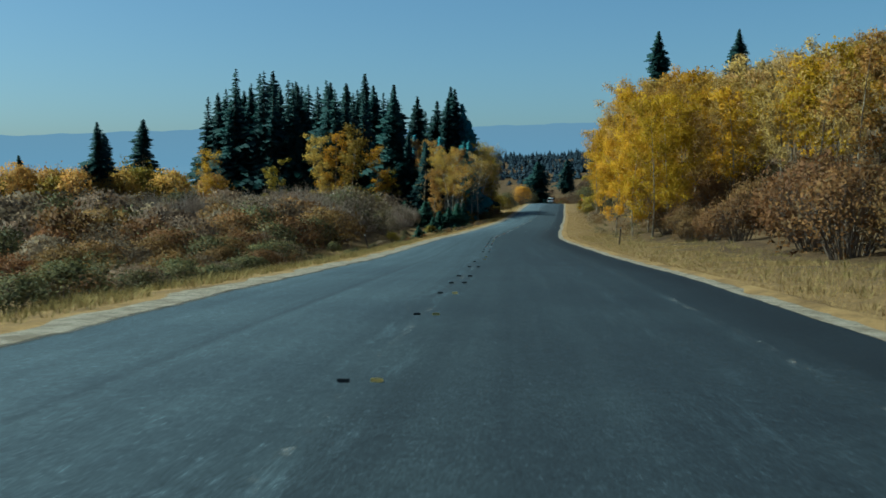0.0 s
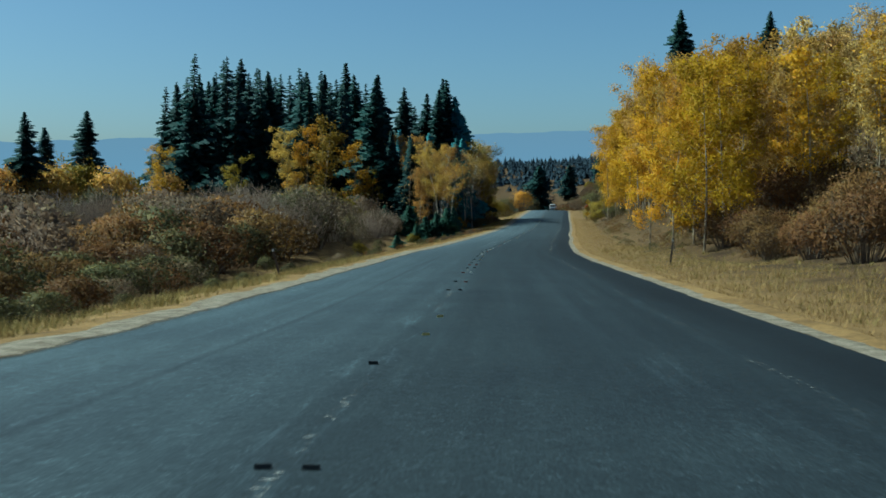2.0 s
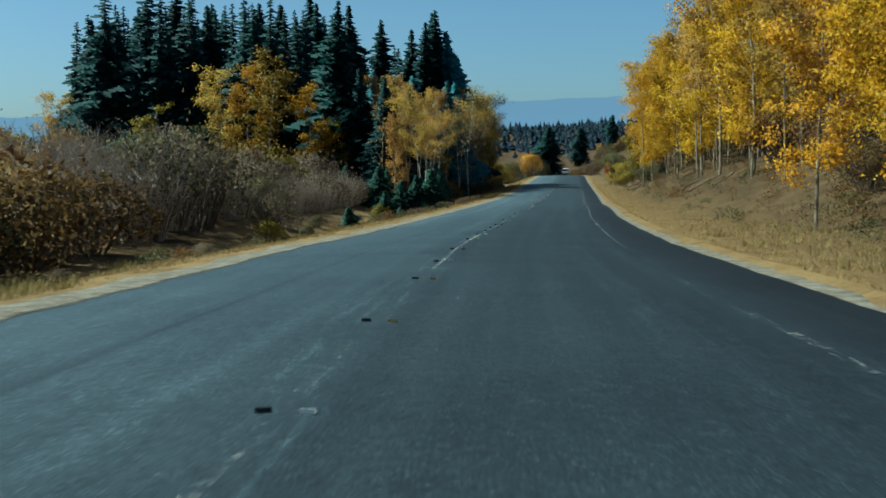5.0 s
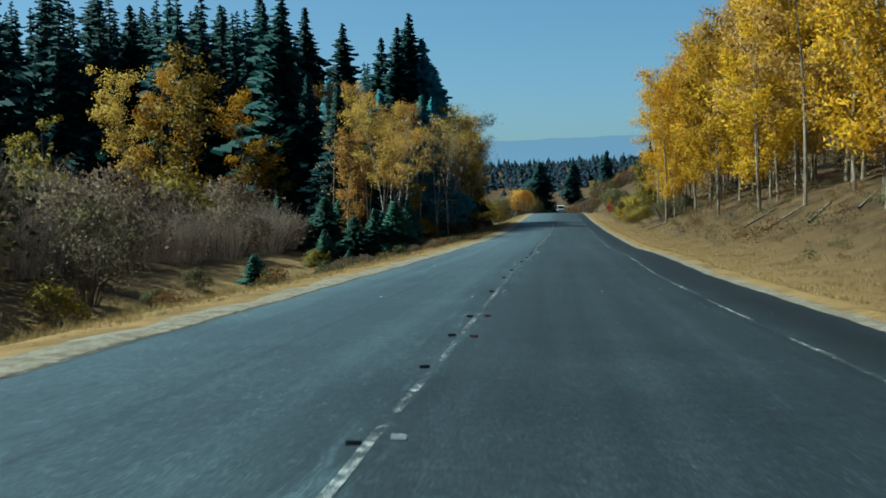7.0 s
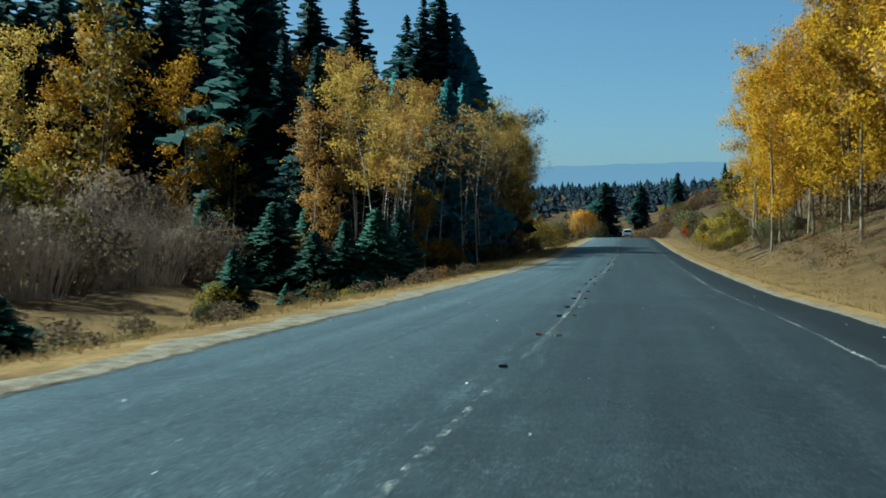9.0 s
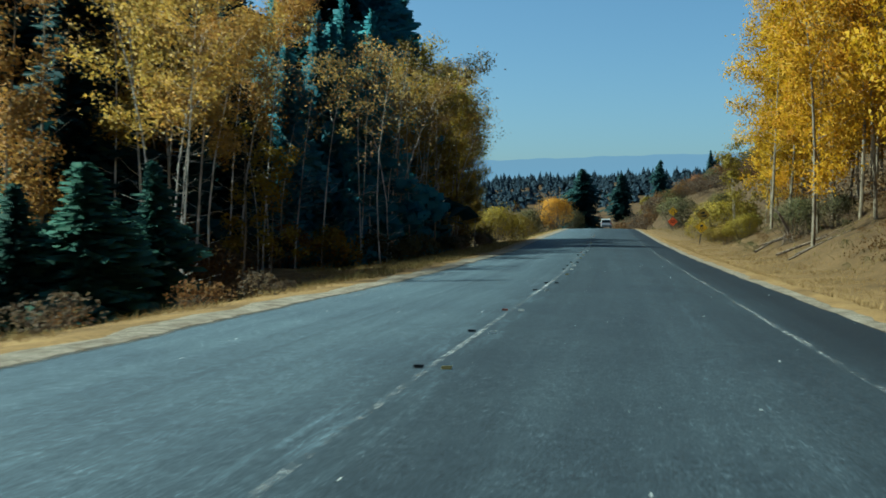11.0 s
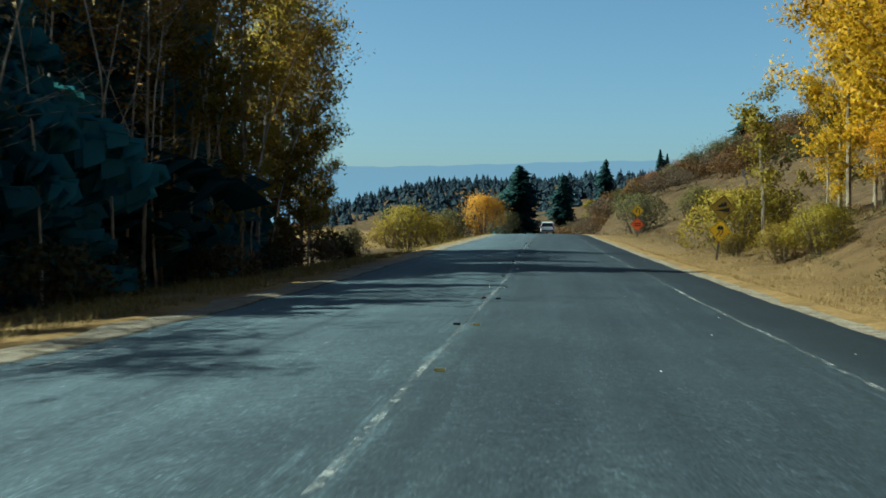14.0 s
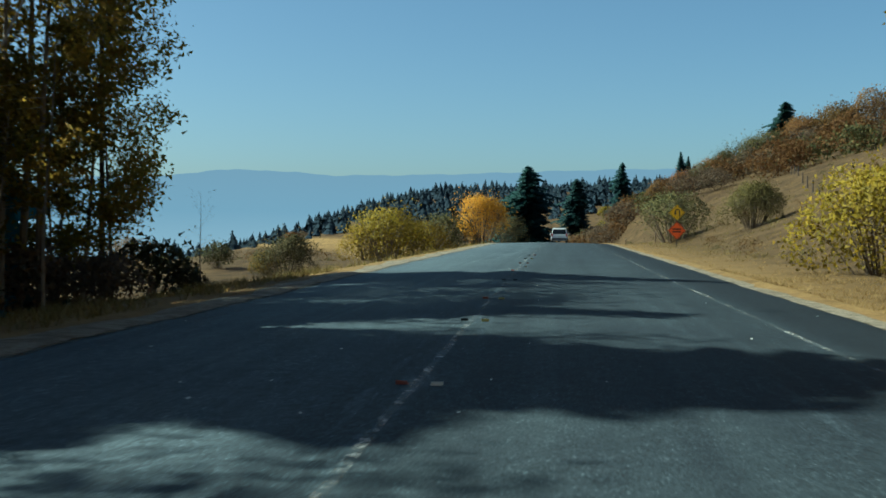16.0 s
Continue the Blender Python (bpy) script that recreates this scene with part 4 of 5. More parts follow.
for x, y, h, wide in ((2.3, 174.0, 4.7, 4.3), (-2.8, 174.2, 4.3, 4.4), (-6.2, 172.5, 3.8, 3.2), (-0.6, 172.8, 3.6, 3.4), (0.9, 173.0, 4.2, 3.0), (3.4, 176.4, 4.6, 3.0), (0.2, 176.5, 3.2, 2.4), (-3.4, 145.4, 1.7, 2.0), (-1.6, 160.5, 2.6, 2.2), (-0.4, 165.0, 1.0, 0.9),
                      (1.2, 179.5, 3.8, 2.6), (-2.5, 180.5, 4.2, 2.8)):
    plant(small_firs[int(x) % 2], x, y, wide / 4.2, h / 8 / (wide / 4.2), group="young conifers on the bank")
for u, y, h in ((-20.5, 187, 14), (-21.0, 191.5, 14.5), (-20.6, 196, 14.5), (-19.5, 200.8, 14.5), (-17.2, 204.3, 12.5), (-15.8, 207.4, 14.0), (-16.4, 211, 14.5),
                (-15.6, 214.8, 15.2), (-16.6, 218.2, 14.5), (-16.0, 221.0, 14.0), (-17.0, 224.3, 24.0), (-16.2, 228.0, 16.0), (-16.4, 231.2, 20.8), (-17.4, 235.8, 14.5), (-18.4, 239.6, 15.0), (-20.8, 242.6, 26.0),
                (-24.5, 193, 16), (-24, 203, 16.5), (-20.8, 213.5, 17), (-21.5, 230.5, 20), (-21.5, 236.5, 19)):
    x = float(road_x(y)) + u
    # sunlit stations keep the dark needles, shaded ones get the brightened copy
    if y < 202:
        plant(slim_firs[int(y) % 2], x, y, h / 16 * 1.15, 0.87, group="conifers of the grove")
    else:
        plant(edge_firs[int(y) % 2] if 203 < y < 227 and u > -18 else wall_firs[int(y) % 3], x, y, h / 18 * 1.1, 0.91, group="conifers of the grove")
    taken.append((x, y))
for u, y, h in ((-18.6, 187.4, 11), (-17.8, 190.2, 11.5), (-19.2, 193.6, 12), (-18.0, 197.5, 12), (-17.0, 200.6, 12), (-15.2, 203.4, 11.5), (-13.6, 205.6, 11), (-13.8, 208.4, 13.0), (-12.9, 210.8, 13.0), (-13.4, 213.4, 13.5), (-13.2, 216.2, 13.0),
                (-14.4, 218.8, 12.5), (-14.0, 220.2, 12.0), (-13.6, 221.6, 12.5), (-13.0, 223.0, 12.0), (-13.4, 224.4, 12.5), (-13.2, 226.2, 14.5), (-12.5, 227.6, 14), (-13.4, 230.8, 15), (-12.6, 233.8, 15), (-13.6, 236.4, 16)):
    plant(pole_aspens[int(y * 3) % 3], float(road_x(y)) + u, y, h / 13.5, group="aspens before the grove")

for i, y in enumerate(np.arange(196.5, 236, 1.9)):
    plant(bare_poles[i % 3], float(road_x(y)) + (-12.9 if y > 204 else -16.2) - 0.8 * math.sin(2.7 * i), float(y), 0.85 + 0.3 * math.sin(1.3 * i) ** 2, group="aspens before the grove")

# aspens before the grove
for x, y, h, m in ((-15.5, 185.3, 15.5, lime[0]), (-19.5, 189, 15, gold[0]), (-22, 187, 13.5, amber[0]), (-12, 188, 13, gold[1]), (-0.4, 187, 13.4, tall_amber[0]), (1.2, 183.4, 12.6, tall_amber[1]),
                   (-5.0, 197, 15, amber[1]), (-29.6, 185.7, 9, lime[1]), (-42, 190, 10.5, gold[2]), (0.4, 199.5, 13.5, tall_amber[1]), (-1.2, 193.5, 14.5, tall_amber[0]), (-0.6, 203.5, 14.0, tall_amber[1]), 
                   (7.0, 226.4, 15, near_amber[0]), (8.6, 231.5, 15, near_amber[1]), (9.5, 240.2, 14.5, near_amber[0]), (10.0, 238.0, 12, near_amber[1]), (8.6, 235.6, 13, near_amber[0]), (10.6, 241.6, 9, near_amber[1]), (9.2, 234.0, 13.5, near_amber[1]), (10.4, 239.4, 12.5, near_amber[0]), (3.0, 180.6, 10.0, pole_aspens[0]), (2.4, 182.4, 9.5, pole_aspens[2]), (1.6, 184.0, 10.5, pole_aspens[0]), (2.0, 187.4, 10.8, tall_amber[1]), (0.6, 190.5, 12.6, tall_amber[0]), (3.0, 191.0, 6.5, lime[1]),
                   (10.5, 243.6, 12.5, near_amber[1]), (11.2, 242.4, 7.5, near_amber[0]), (9.8, 241.8, 6.5, lime[0]), (11.4, 235.6, 6, lime[1]), (9.2, 224.5, 9, lime[0]), (-1.5, 178, 9.5, amber[0]), (-9.5, 190, 9, lime[1])):
    plant(m, x, y, h / (9 if m in lime else 15 if m in tall_amber else 13.2), group="aspens before the grove")
for x, y, sc in ((-3.3, 184.8, 1.0), (-62, 190, 0.75), (-60, 193, 0.8), (-54, 188, 0.85), (0.15, 200.8, 1.1), (6.8, 211.5, 1.0), (9.2, 217.5, 0.9), (10.4, 226, 1.0)):
    plant(bare[0], x, y, sc)
plant(bare[0], 13.4, 243.5, 0.26, label="small nearly leafless tree with arching branches")
for i, y in enumerate(np.arange(205, 240, 4.1)):
    plant(shade_firs[i % 2], float(road_x(y)) - 14.4 - 1.0 * math.sin(2.3 * i), float(y), 0.40 + 0.15 * math.sin(1.9 * i), 1.0, label="young dark conifer in the shade of the grove", group="undergrowth of the grove")
for x, y in scatter(12, 206, 243, -13.0, -10.8, 1.5, []):
    plant(RNG.choice(far_shrubs[1:3]), x, y, RNG.uniform(0.4, 0.7), label="low brown shrub in the shade of the conifers", group="undergrowth of the grove")
for x, y in scatter(20, 174, 204, -22, -13.5, 2.2, []):
    plant(RNG.choice(brown + olive + limebush + russet), x, y, RNG.uniform(0.5, 0.95), group="undergrowth of the grove")

# yellow thicket far behind the shrubs
for x, y in scatter(46, 172, 212, -110, -60, 2.9, taken):
    m = RNG.choice(goldbush + goldbush + goldbush + limebush)
    plant(m, x, y, RNG.uniform(1.3, 1.7) * (1.45 if m in limebush else 1.0), group="yellow thicket")

# shrubs on the left
shrubs = []


def scrub_height(y):
    """How high the scrub beside the road grows, station by station."""
    return float(np.interp(y, [30, 52, 66, 78, 85, 98, 105, 113, 119, 127, 134, 146, 165, 185], [1.6, 1.9, 2.1, 2.6, 3.3, 3.8, 4.3, 4.5, 6.0, 6.0, 4.5, 4.3, 4.4, 3.8]))


def scrub_front(y):
    """The line, from the middle of the lane, where the scrub begins."""
    return float(np.interp(y, [30, 61, 76, 88, 96, 108, 120, 132, 146, 170], [-12.6, -15.4, -18.2, -18.6, -17.6, -17.2, -18.8, -18.2, -18.4, -18.4]))


def scrub(m, tall, u, y, f, group, wide=1.0):
    h, x = scrub_height(y) * f, float(road_x(y)) + u
    plant(m, x, y, h / tall * wide, 1 / wide, group=group)
    shrubs.append((x, y))


for i, y in enumerate(np.arange(33, 113, 3.7)):
    m = (russet[0], olive[0], russet[1], russet[2], olive[1], russet[1], brown[0])[i % 7]
    scrub(m, 2.7 if m in russet else 2.2 if m in olive else 2.8, scrub_front(y) - 1.7 + 0.6 * math.sin(2.1 * i), float(y), 0.82 + 0.12 * math.sin(1.7 * i), "shrubs along the road", 1.1)
for i, y in enumerate(np.arange(40, 112, 4.6)):
    m = (russet[1], russet[2], olive[0], russet[0], brown[1])[i % 5]
    scrub(m, 2.7 if m in russet else 2.2 if m in olive else 2.8, scrub_front(y) - 6.0 + 0.9 * math.sin(1.3 * i), float(y), 1.05 + 0.1 * math.sin(2.3 * i), "shrubs along the road", 1.1)
for x, y in scatter(44, 38, 116, -52, -27, 4.0, shrubs):
    plant(RNG.choice(far_shrubs), x, y, min(4.0, scrub_height(y)) / 2.6 * RNG.uniform(0.85, 1.2), group="shrubs along the road")
for i, y in enumerate(np.arange(24, 84, 2.6)):
    m = (olive[0], olive[1], russet[2], olive[0], brown[0], olive[1])[i % 6]
    scrub(m, 2.7 if m in russet else 2.2 if m in olive else 2.8, scrub_front(y) + 0.9 + 0.5 * math.sin(2.9 * i), float(y), 0.58 + 0.12 * math.sin(1.9 * i), "shrubs along the road", 1.25)
# grey thicket, then the bushes with bare feet, then the brown thicket
for i, (u, y, f) in enumerate(((-21.0, 114.5, 1.0), (-24.0, 118, 1.0), (-21.5, 121.5, 1.0), (-25.5, 124, 1.05), (-22.5, 128, 0.95), (-27, 120, 1.0), (-20.8, 117.5, 0.85), (-28, 129, 0.95))):
    scrub(grey[i % 3], 4.6, u, y, f, "bare thicket by the road", 1.15)
for u, y, f, m in ((-20.0, 119.0, 0.9, bankbush[0]), (-19.6, 123.5, 1.0, bankbush[1]), (-20.2, 127.0, 1.0, bankbush[0]), (-22.0, 131, 1.0, bankbush[1]), (-16.6, 130.0, 0.5, bankbush[1]), (-18.2, 133.6, 0.7, bankbush[0])):
    scrub(m, 3.3, u, y, f, "bare thicket by the road", 1.0)
for i, y in enumerate(np.arange(133, 176, 3.1)):
    m = (grey[0], brown[0], grey[1], brown[1], grey[2])[i % 5]
    scrub(m, 4.6 if m in grey else 2.8, -20.6 + 0.7 * math.sin(1.9 * i), float(y), 0.70 + 0.12 * math.sin(2.7 * i), "bare thicket by the road", 1.2 if m in grey else 0.95)
for i, y in enumerate(np.arange(135, 180, 3.8)):
    m = (brown[0], grey[2], limebush[0], grey[0], brown[1])[i % 5]
    scrub(m, 4.6 if m in grey else 3.0 if m in limebush else 2.8, -24.6 + 0.9 * math.sin(1.7 * i), float(y), 1.10 + 0.1 * math.sin(2.2 * i), "bare thicket by the road", 1.2 if m in grey else 0.9)
for u, y, sc, m in ((-15.6, 125.5, 0.45, limebush[0]), (-15.0, 132, 0.3, olive[0]), (-16.4, 140, 0.4, olive[1]), (-13.6, 154, 0.28, olive[0]), (-15.4, 160, 0.45, limebush[1]), (-12.4, 167, 0.25, limebush[0]),
                    (-9.0, 58, 0.16, olive[0]), (-9.3, 63, 0.18, olive[1]), (-9.1, 70, 0.2, olive[0]), (-9.6, 52, 0.18, olive[1]), (-16.2, 96, 0.4, olive[0]), (-14.5, 112, 0.3, brown[0])):
    plant(m, float(road_x(y)) + u, y, sc, group="low tufts on the bank")
for x, y in scatter(34, 112, 186, -44, -28, 3.2, shrubs):
    m = RNG.choice(grey + brown + far_shrubs)
    plant(m, x, y, 4.0 * RNG.uniform(0.9, 1.2) / (4.6 if m in grey else 2.7), group="bare thicket by the road")

spots = []
for x, y in scatter(170, 14, 190, -95, -27, 2.6, shrubs):
    spots.append((RNG.choice(russet + brown + brown + olive), x, y, RNG.uniform(0.6, 1.05)))
for x, y in scatter(60, 80, 182, -13, -7.9, 1.2, []):
    spots.append((RNG.choice(far_shrubs), x, y, RNG.uniform(0.10, 0.26)))
thicket("scrub", "brown and russet scrub spreading away from the road", spots, 0.24, 21)

# aspen wood on the bank
wood = []


def wood_scale(y):
    return 1 + 0.25 * float(smooth(120, 175, y))


for x, y, h, m in ((19.6, 99.5, 11.5, gold[1]), (16.9, 101.5, 9.0, gold[2]), (22.3, 97.5, 12, gold[0]), (23.5, 101, 12.5, amber[0]), (18.7, 93, 11.5, gold[0]), (17.6, 97, 9.5, gold[1]), (20.5, 95, 12, gold[2]), (28.1, 166, 12, gold[1]), (30.2, 184, 12.5, gold[2]), (32.7, 182.4, 13, gold[0]),
                   (32.1, 174.3, 12.5, gold[1]), (28.9, 151.3, 11, gold[2]), (34.9, 215.7, 12.5, near_gold[0]), (32.8, 212, 12, near_gold[1]), (36.5, 236, 13.5, near_gold[0]), (39, 243, 13, near_gold[1]),
                   (30.0, 204, 13, near_gold[0]), (36.8, 232, 6.5, near_gold[0]), (38.2, 237, 7, near_gold[0]), (37.4, 241, 6, near_gold[0]), (39.6, 234, 7.5, near_gold[0]), (33.5, 225, 13, near_gold[1]), (36, 229, 12, near_gold[0]), (38, 232.5, 13, near_gold[0]), (40.5, 237, 14, near_gold[1]), (42, 246, 13, near_gold[1]), (41.5, 230, 14, gold[0]), (44.5, 240, 14, gold[1]), (37, 222, 13, near_gold[1])):
    plant(m, x, y, h / 13 * wood_scale(y), group="aspen wood on the bank")
    wood.append((x, y))
for x, y in scatter(74, 98, 240, 14.0, 26, 2.4, wood):
    m = RNG.choice(near_gold + near_gold + near_gold + straw) if y > 200 else RNG.choice(gold + gold + amber + straw)
    plant(m, x, y, RNG.uniform(0.88, 1.08) * (wood_scale(y) - 0.2 * float(1 - smooth(108, 140, y))), 1.08, group="aspen wood on the bank")
for x, y in scatter(46, 94, 150, 19, 44, 2.6, wood):
    plant(RNG.choice(straw + far_straw), x, y, RNG.uniform(0.92, 1.1) * (0.82 + 0.18 * float(smooth(98, 118, y))), 1.05, label="tall half-bare aspen with straw-grey leaves in the dense wood", group="aspen wood on the bank")
for x, y in scatter(54, 84, 236, 26, 56, 3.2, wood):
    plant(RNG.choice(far_straw), x, y, RNG.uniform(0.95, 1.12) * wood_scale(y), 1.0, group="aspen wood on the bank")
for x, y, top in ((39.8, 190.7, 28.0), (59.6, 210.6, 31.4)):
    plant(high_fir[0], x, y, (top + 1.2 - ground_at(x, y)) / 27)

# shrubs at the foot of the wood
foot = []
for x, y, sc, m in ((27.5, 138, 0.85, tall_russet[1]), (29.5, 133, 0.8, tall_russet[1]), (26.5, 127, 0.65, tall_russet[0]), (25.5, 119, 0.7, tall_russet[0]), (27, 113, 0.8, tall_russet[0])):
    plant(m, x, y, sc, group="shrubs under the wood")
for i, y in enumerate(np.arange(77, 112, 2.7)):
    plant(tall_russet[i % 3 == 1], float(road_x(y)) + 15.2 + 1.2 * math.sin(1.9 * i), float(y), 0.46 + 0.07 * math.sin(2.6 * i), group="shrubs under the wood")
    foot.append((float(road_x(y)) + 15.2, float(y)))
for x, y in scatter(26, 40, 124, 15.5, 25, 2.6, foot):
    plant(RNG.choice(tall_russet), x, y, RNG.uniform(0.5, 0.85), group="shrubs under the wood")
for x, y in scatter(20, 24, 72, 14.5, 34, 3.6, foot):
    plant(RNG.choice(tall_russet), x, y, RNG.uniform(0.75, 1.1), group="shrubs under the wood")
for x, y, sc, m in ((32.0, 214.2, 0.5, fine_olive[0]), (33.6, 211.5, 0.42, fine_olive[0]), (31.6, 230.6, 0.46, fine_lime[0]), (32.2, 228.0, 0.50, fine_lime[1]), (33.2, 230.0, 0.48, fine_lime[0]), (35.0, 248.5, 1.08, fine_lime[1]), (37.5, 252, 0.9, fine_lime[0]), (33.0, 241.5, 0.36, fine_lime[0]),
                   (38, 252, 0.8, limebush[0])):
    plant(m, x, y, sc)
for x, y in ((35.2, 245.6), (38.2, 244)):
    plant(lime[0], x, y, 0.95)
slope = []


def BELT(x):
    """Where the scrub of the hilltop begins."""
    return float(np.interp(x, [46, 56, 62, 68, 76, 120], [403, 390, 374, 354, 332, 300]))


for x, y, sc, m in ((76.5, 404, 1.35, fine_olive[0]), (73.0, 402, 1.05, fine_olive[0]), (80.5, 401, 1.25, fine_olive[0]), (67.5, 397, 0.85, fine_olive[0]), (64, 399, 0.85, tall_russet[0]), (60.5, 402, 0.8, tall_russet[0]), (70, 404, 1.0, tall_russet[0]),
                    (86, 400, 1.3, tall_russet[1]), (90.5, 396, 1.4, tall_russet[1]), (95.5, 392, 1.45, tall_russet[0]), (88, 407, 1.3, tall_russet[0]), (102, 390, 1.4, tall_russet[1]),
                    (108, 388, 1.4, tall_russet[1]), (115, 384, 1.4, tall_russet[0]), (47.3, 303.5, 0.80, dome_olive[0]), (43.8, 318.7, 1.0, fine_olive[0])):
    plant(m, x, y, sc, label="large round olive-brown shrub on the hillside" if m not in tall_russet else "tall russet-brown oak shrub on the hilltop")
    slope.append((x, y))
spots = []
for x, y in scatter(150, 305, 450, 10, 100, 2.6, slope, lambda x, y, u: y > BELT(x) and x > 46):
    spots.append((RNG.choice(russet + brown + brown + olive), x, y, RNG.uniform(1.25, 2.0)))
thicket("hillside_thicket", "dense belt of russet, brown and olive scrub along the hilltop", spots, 0.3, 23)
spots = []
for x, y in scatter(60, 340, 620, 20, 230, 3.4, slope, lambda x, y, u: x > 60 and y > BELT(x)):
    spots.append((RNG.choice(olive + russet + russet + brown + brown + brown + brown), x, y, RNG.uniform(1.2, 2.3)))
for x, y in scatter(60, 250, 420, -70, -16, 4.5, slope):
    spots.append((RNG.choice(olive + russet + brown), x, y, RNG.uniform(0.4, 0.9)))
for x, y in scatter(110, 258, 350, 9, 42, 2.0, []):
    spots.append((RNG.choice(olive + russet + brown + brown), x, y, RNG.uniform(0.12, 0.38)))
for x, y in scatter(240, 92, 235, 9.0, 17, 1.1, []):
    spots.append((RNG.choice(olive + russet + brown), x, y, 0.10 + 0.34 * RNG.random() ** 2))
for x, y in scatter(140, 108, 242, 15, 50, 2.5, []):
    spots.append((RNG.choice(olive + russet + brown), x, y, RNG.uniform(0.5, 1.0)))
thicket("hillside_scrub", "brown and olive scrub covering the slope", spots, 0.10, 22)

# beyond the grove
for x, y, sc, m in ((15.0, 326, 1.65, fine_lime[0]), (18.4, 331, 1.35, fine_lime[1]), (12.6, 329, 1.2, fine_lime[1]), (20.8, 338, 1.15, fine_olive[0]), (9.6, 286, 0.62, fine_olive[0]), (7.6, 291, 0.5, fine_lime[1]), (13.2, 242.6, 0.35, olive[0]), (25.4, 336, 1.0, fine_gold[0]), (29.0, 345, 0.7, fine_olive[0]),
                   (20.5, 385, 0.9, fine_olive[0]), (8.5, 244, 1.0, brown[0]), (2, 300, 0.9, olive[0]), (-8, 310, 1.0, brown[0])):
    plant(m, x, y, sc)
for x, y, top, m, wide in ((39.7, 435, 11.4, round_firs[0], 1.45), (64.8, 546, 15, round_firs[1], 1.35), (81, 555, 21.0, round_firs[0], 0.95), (89.8, 423, 23.8, round_firs[1], 1.5), (104, 425, 21, slim_firs[0], 1.0), (101, 560, 25.0, slim_firs[1], 1.3), (104.2, 562, 23.6, slim_firs[0], 1.3)):
    h = (top - ground_at(x, y)) / (16 if m in slim_firs else 20)
    plant(m, x, y, h * wide, 1 / wide)
for x, y in scatter(26, 430, 600, -10, 110, 6, []):
    plant(RNG.choice(limebush[:1] + far_shrubs + far_shrubs), x, y, RNG.uniform(1.0, 1.6), group="bushes beyond the crest")
retire(MODELS)

# far wooded hill: one mass of small conifers
far_rng = np.random.default_rng(5)
cones = []
for i in range(4300):
    y = far_rng.uniform(590, 900)
    x = far_rng.uniform(-170, 330)
    if far_rng.random() < 0.75 * float(1 - smooth(-120, 30, x)) or math.sin(0.061 * x + 1.3 * math.sin(0.05 * y)) * math.sin(0.047 * y + 0.4) > 0.35 + 0.5 * far_rng.random():
        continue
    h = 1.8 + 6.5 * far_rng.random() ** 2.2
    r = 0.9 + 0.17 * h * far_rng.uniform(0.8, 1.5)
    z = ground_at(x, y)
    for k in range(7):
        f = k / 7
        for q in range(4):
            w = far_rng.uniform(0, 6.28)
            o = np.array([math.cos(w), math.sin(w), 0]) * r * (1 - f) * 1.1
            s = np.array([-math.sin(w), math.cos(w), 0]) * r * (1 - f) * 0.7
            c = np.array([x, y, z + h * f])
            cones.append([c + o - s, c + o + s, c + np.array([0, 0, h * (1 - f) * 0.42 + 0.4])])
ob = quads_mesh("far_forest", np.array(cones), HAZED_NEEDLE, per=3)
tagged(ob, "distant dark conifer forest on the hill, distance haze mixed into its blue", "forest", kind="stuff")

# dry grass of the verges
def grass(name, n, spans, mat, label, low, high, seed):
    rng = np.random.default_rng(seed)
    blades = []
    for (y0, y1, u0, u1), share in spans:
        k = int(n * share)
        y, u = rng.uniform(y0, y1, k), rng.uniform(u0, u1, k)
        clump = np.sin(1.7 * u + 2 * np.sin(0.8 * y)) + np.sin(1.1 * y + u)
        keep = rng.uniform(-2.2, 1.6, k) < clump
        y, u = y[keep], u[keep]
        x = road_x(y) + u
        z = land(x, y)
        h = rng.uniform(low, high, len(y)) * (0.7 + 0.3 * (clump[keep] + 2) / 2)
        for j in range(4):
            w = rng.uniform(0, 6.28, len(y))
            d = np.stack([np.cos(w), np.sin(w), np.zeros(len(y))], -1)
            s = np.stack([-np.sin(w), np.cos(w), np.zeros(len(y))], -1) * 0.011
            b = np.stack([x, y, z - 0.03], -1) + d * 0.07
            t = b + d * (h * rng.uniform(0.2, 1.1, len(y)))[:, None] + np.stack([0 * h, 0 * h, h], -1)
            blades.append(np.stack([b - s, b + s, t], 1))
    ob = quads_mesh(name, np.concatenate(blades), mat, per=3)
    return tagged(ob, label, "grass", kind="stuff")


grass("verge_grass", 34000, [((4, 120, 5.4, 12), 0.4), ((120, 250, 5.4, 9.5), 0.35), ((250, 325, 5.4, 16), 0.06), ((4, 100, -8.6, -7.0), 0.10), ((84, 180, -15.5, -7.2), 0.60), ((180, 250, -13, -7.2), 0.25)], STRAWGRASS,
      "straw-coloured dry grass on the verge", 0.05, 0.16, 1)
grass("tall_grass", 2000, [((10, 74, 6.3, 10.5), 0.75), ((74, 120, 6.6, 9.5), 0.25)], STRAWGRASS,
      "longer wisps of dry straw grass on the verge", 0.14, 0.34, 3)
grass("bank_grass", 32000, [((8, 110, 6.6, 14), 0.16), ((4, 85, -11, -7.0), 0.26), ((85, 180, -17, -9), 0.30), ((180, 250, -14, -7.2), 0.30), ((262, 330, 8, 24), 0.10), ((250, 330, -12, -7.2), 0.06), ((100, 245, 9.0, 17), 0.10)], GREENGRASS,
      "olive and tan grass on the road banks", 0.08, 0.3, 2)


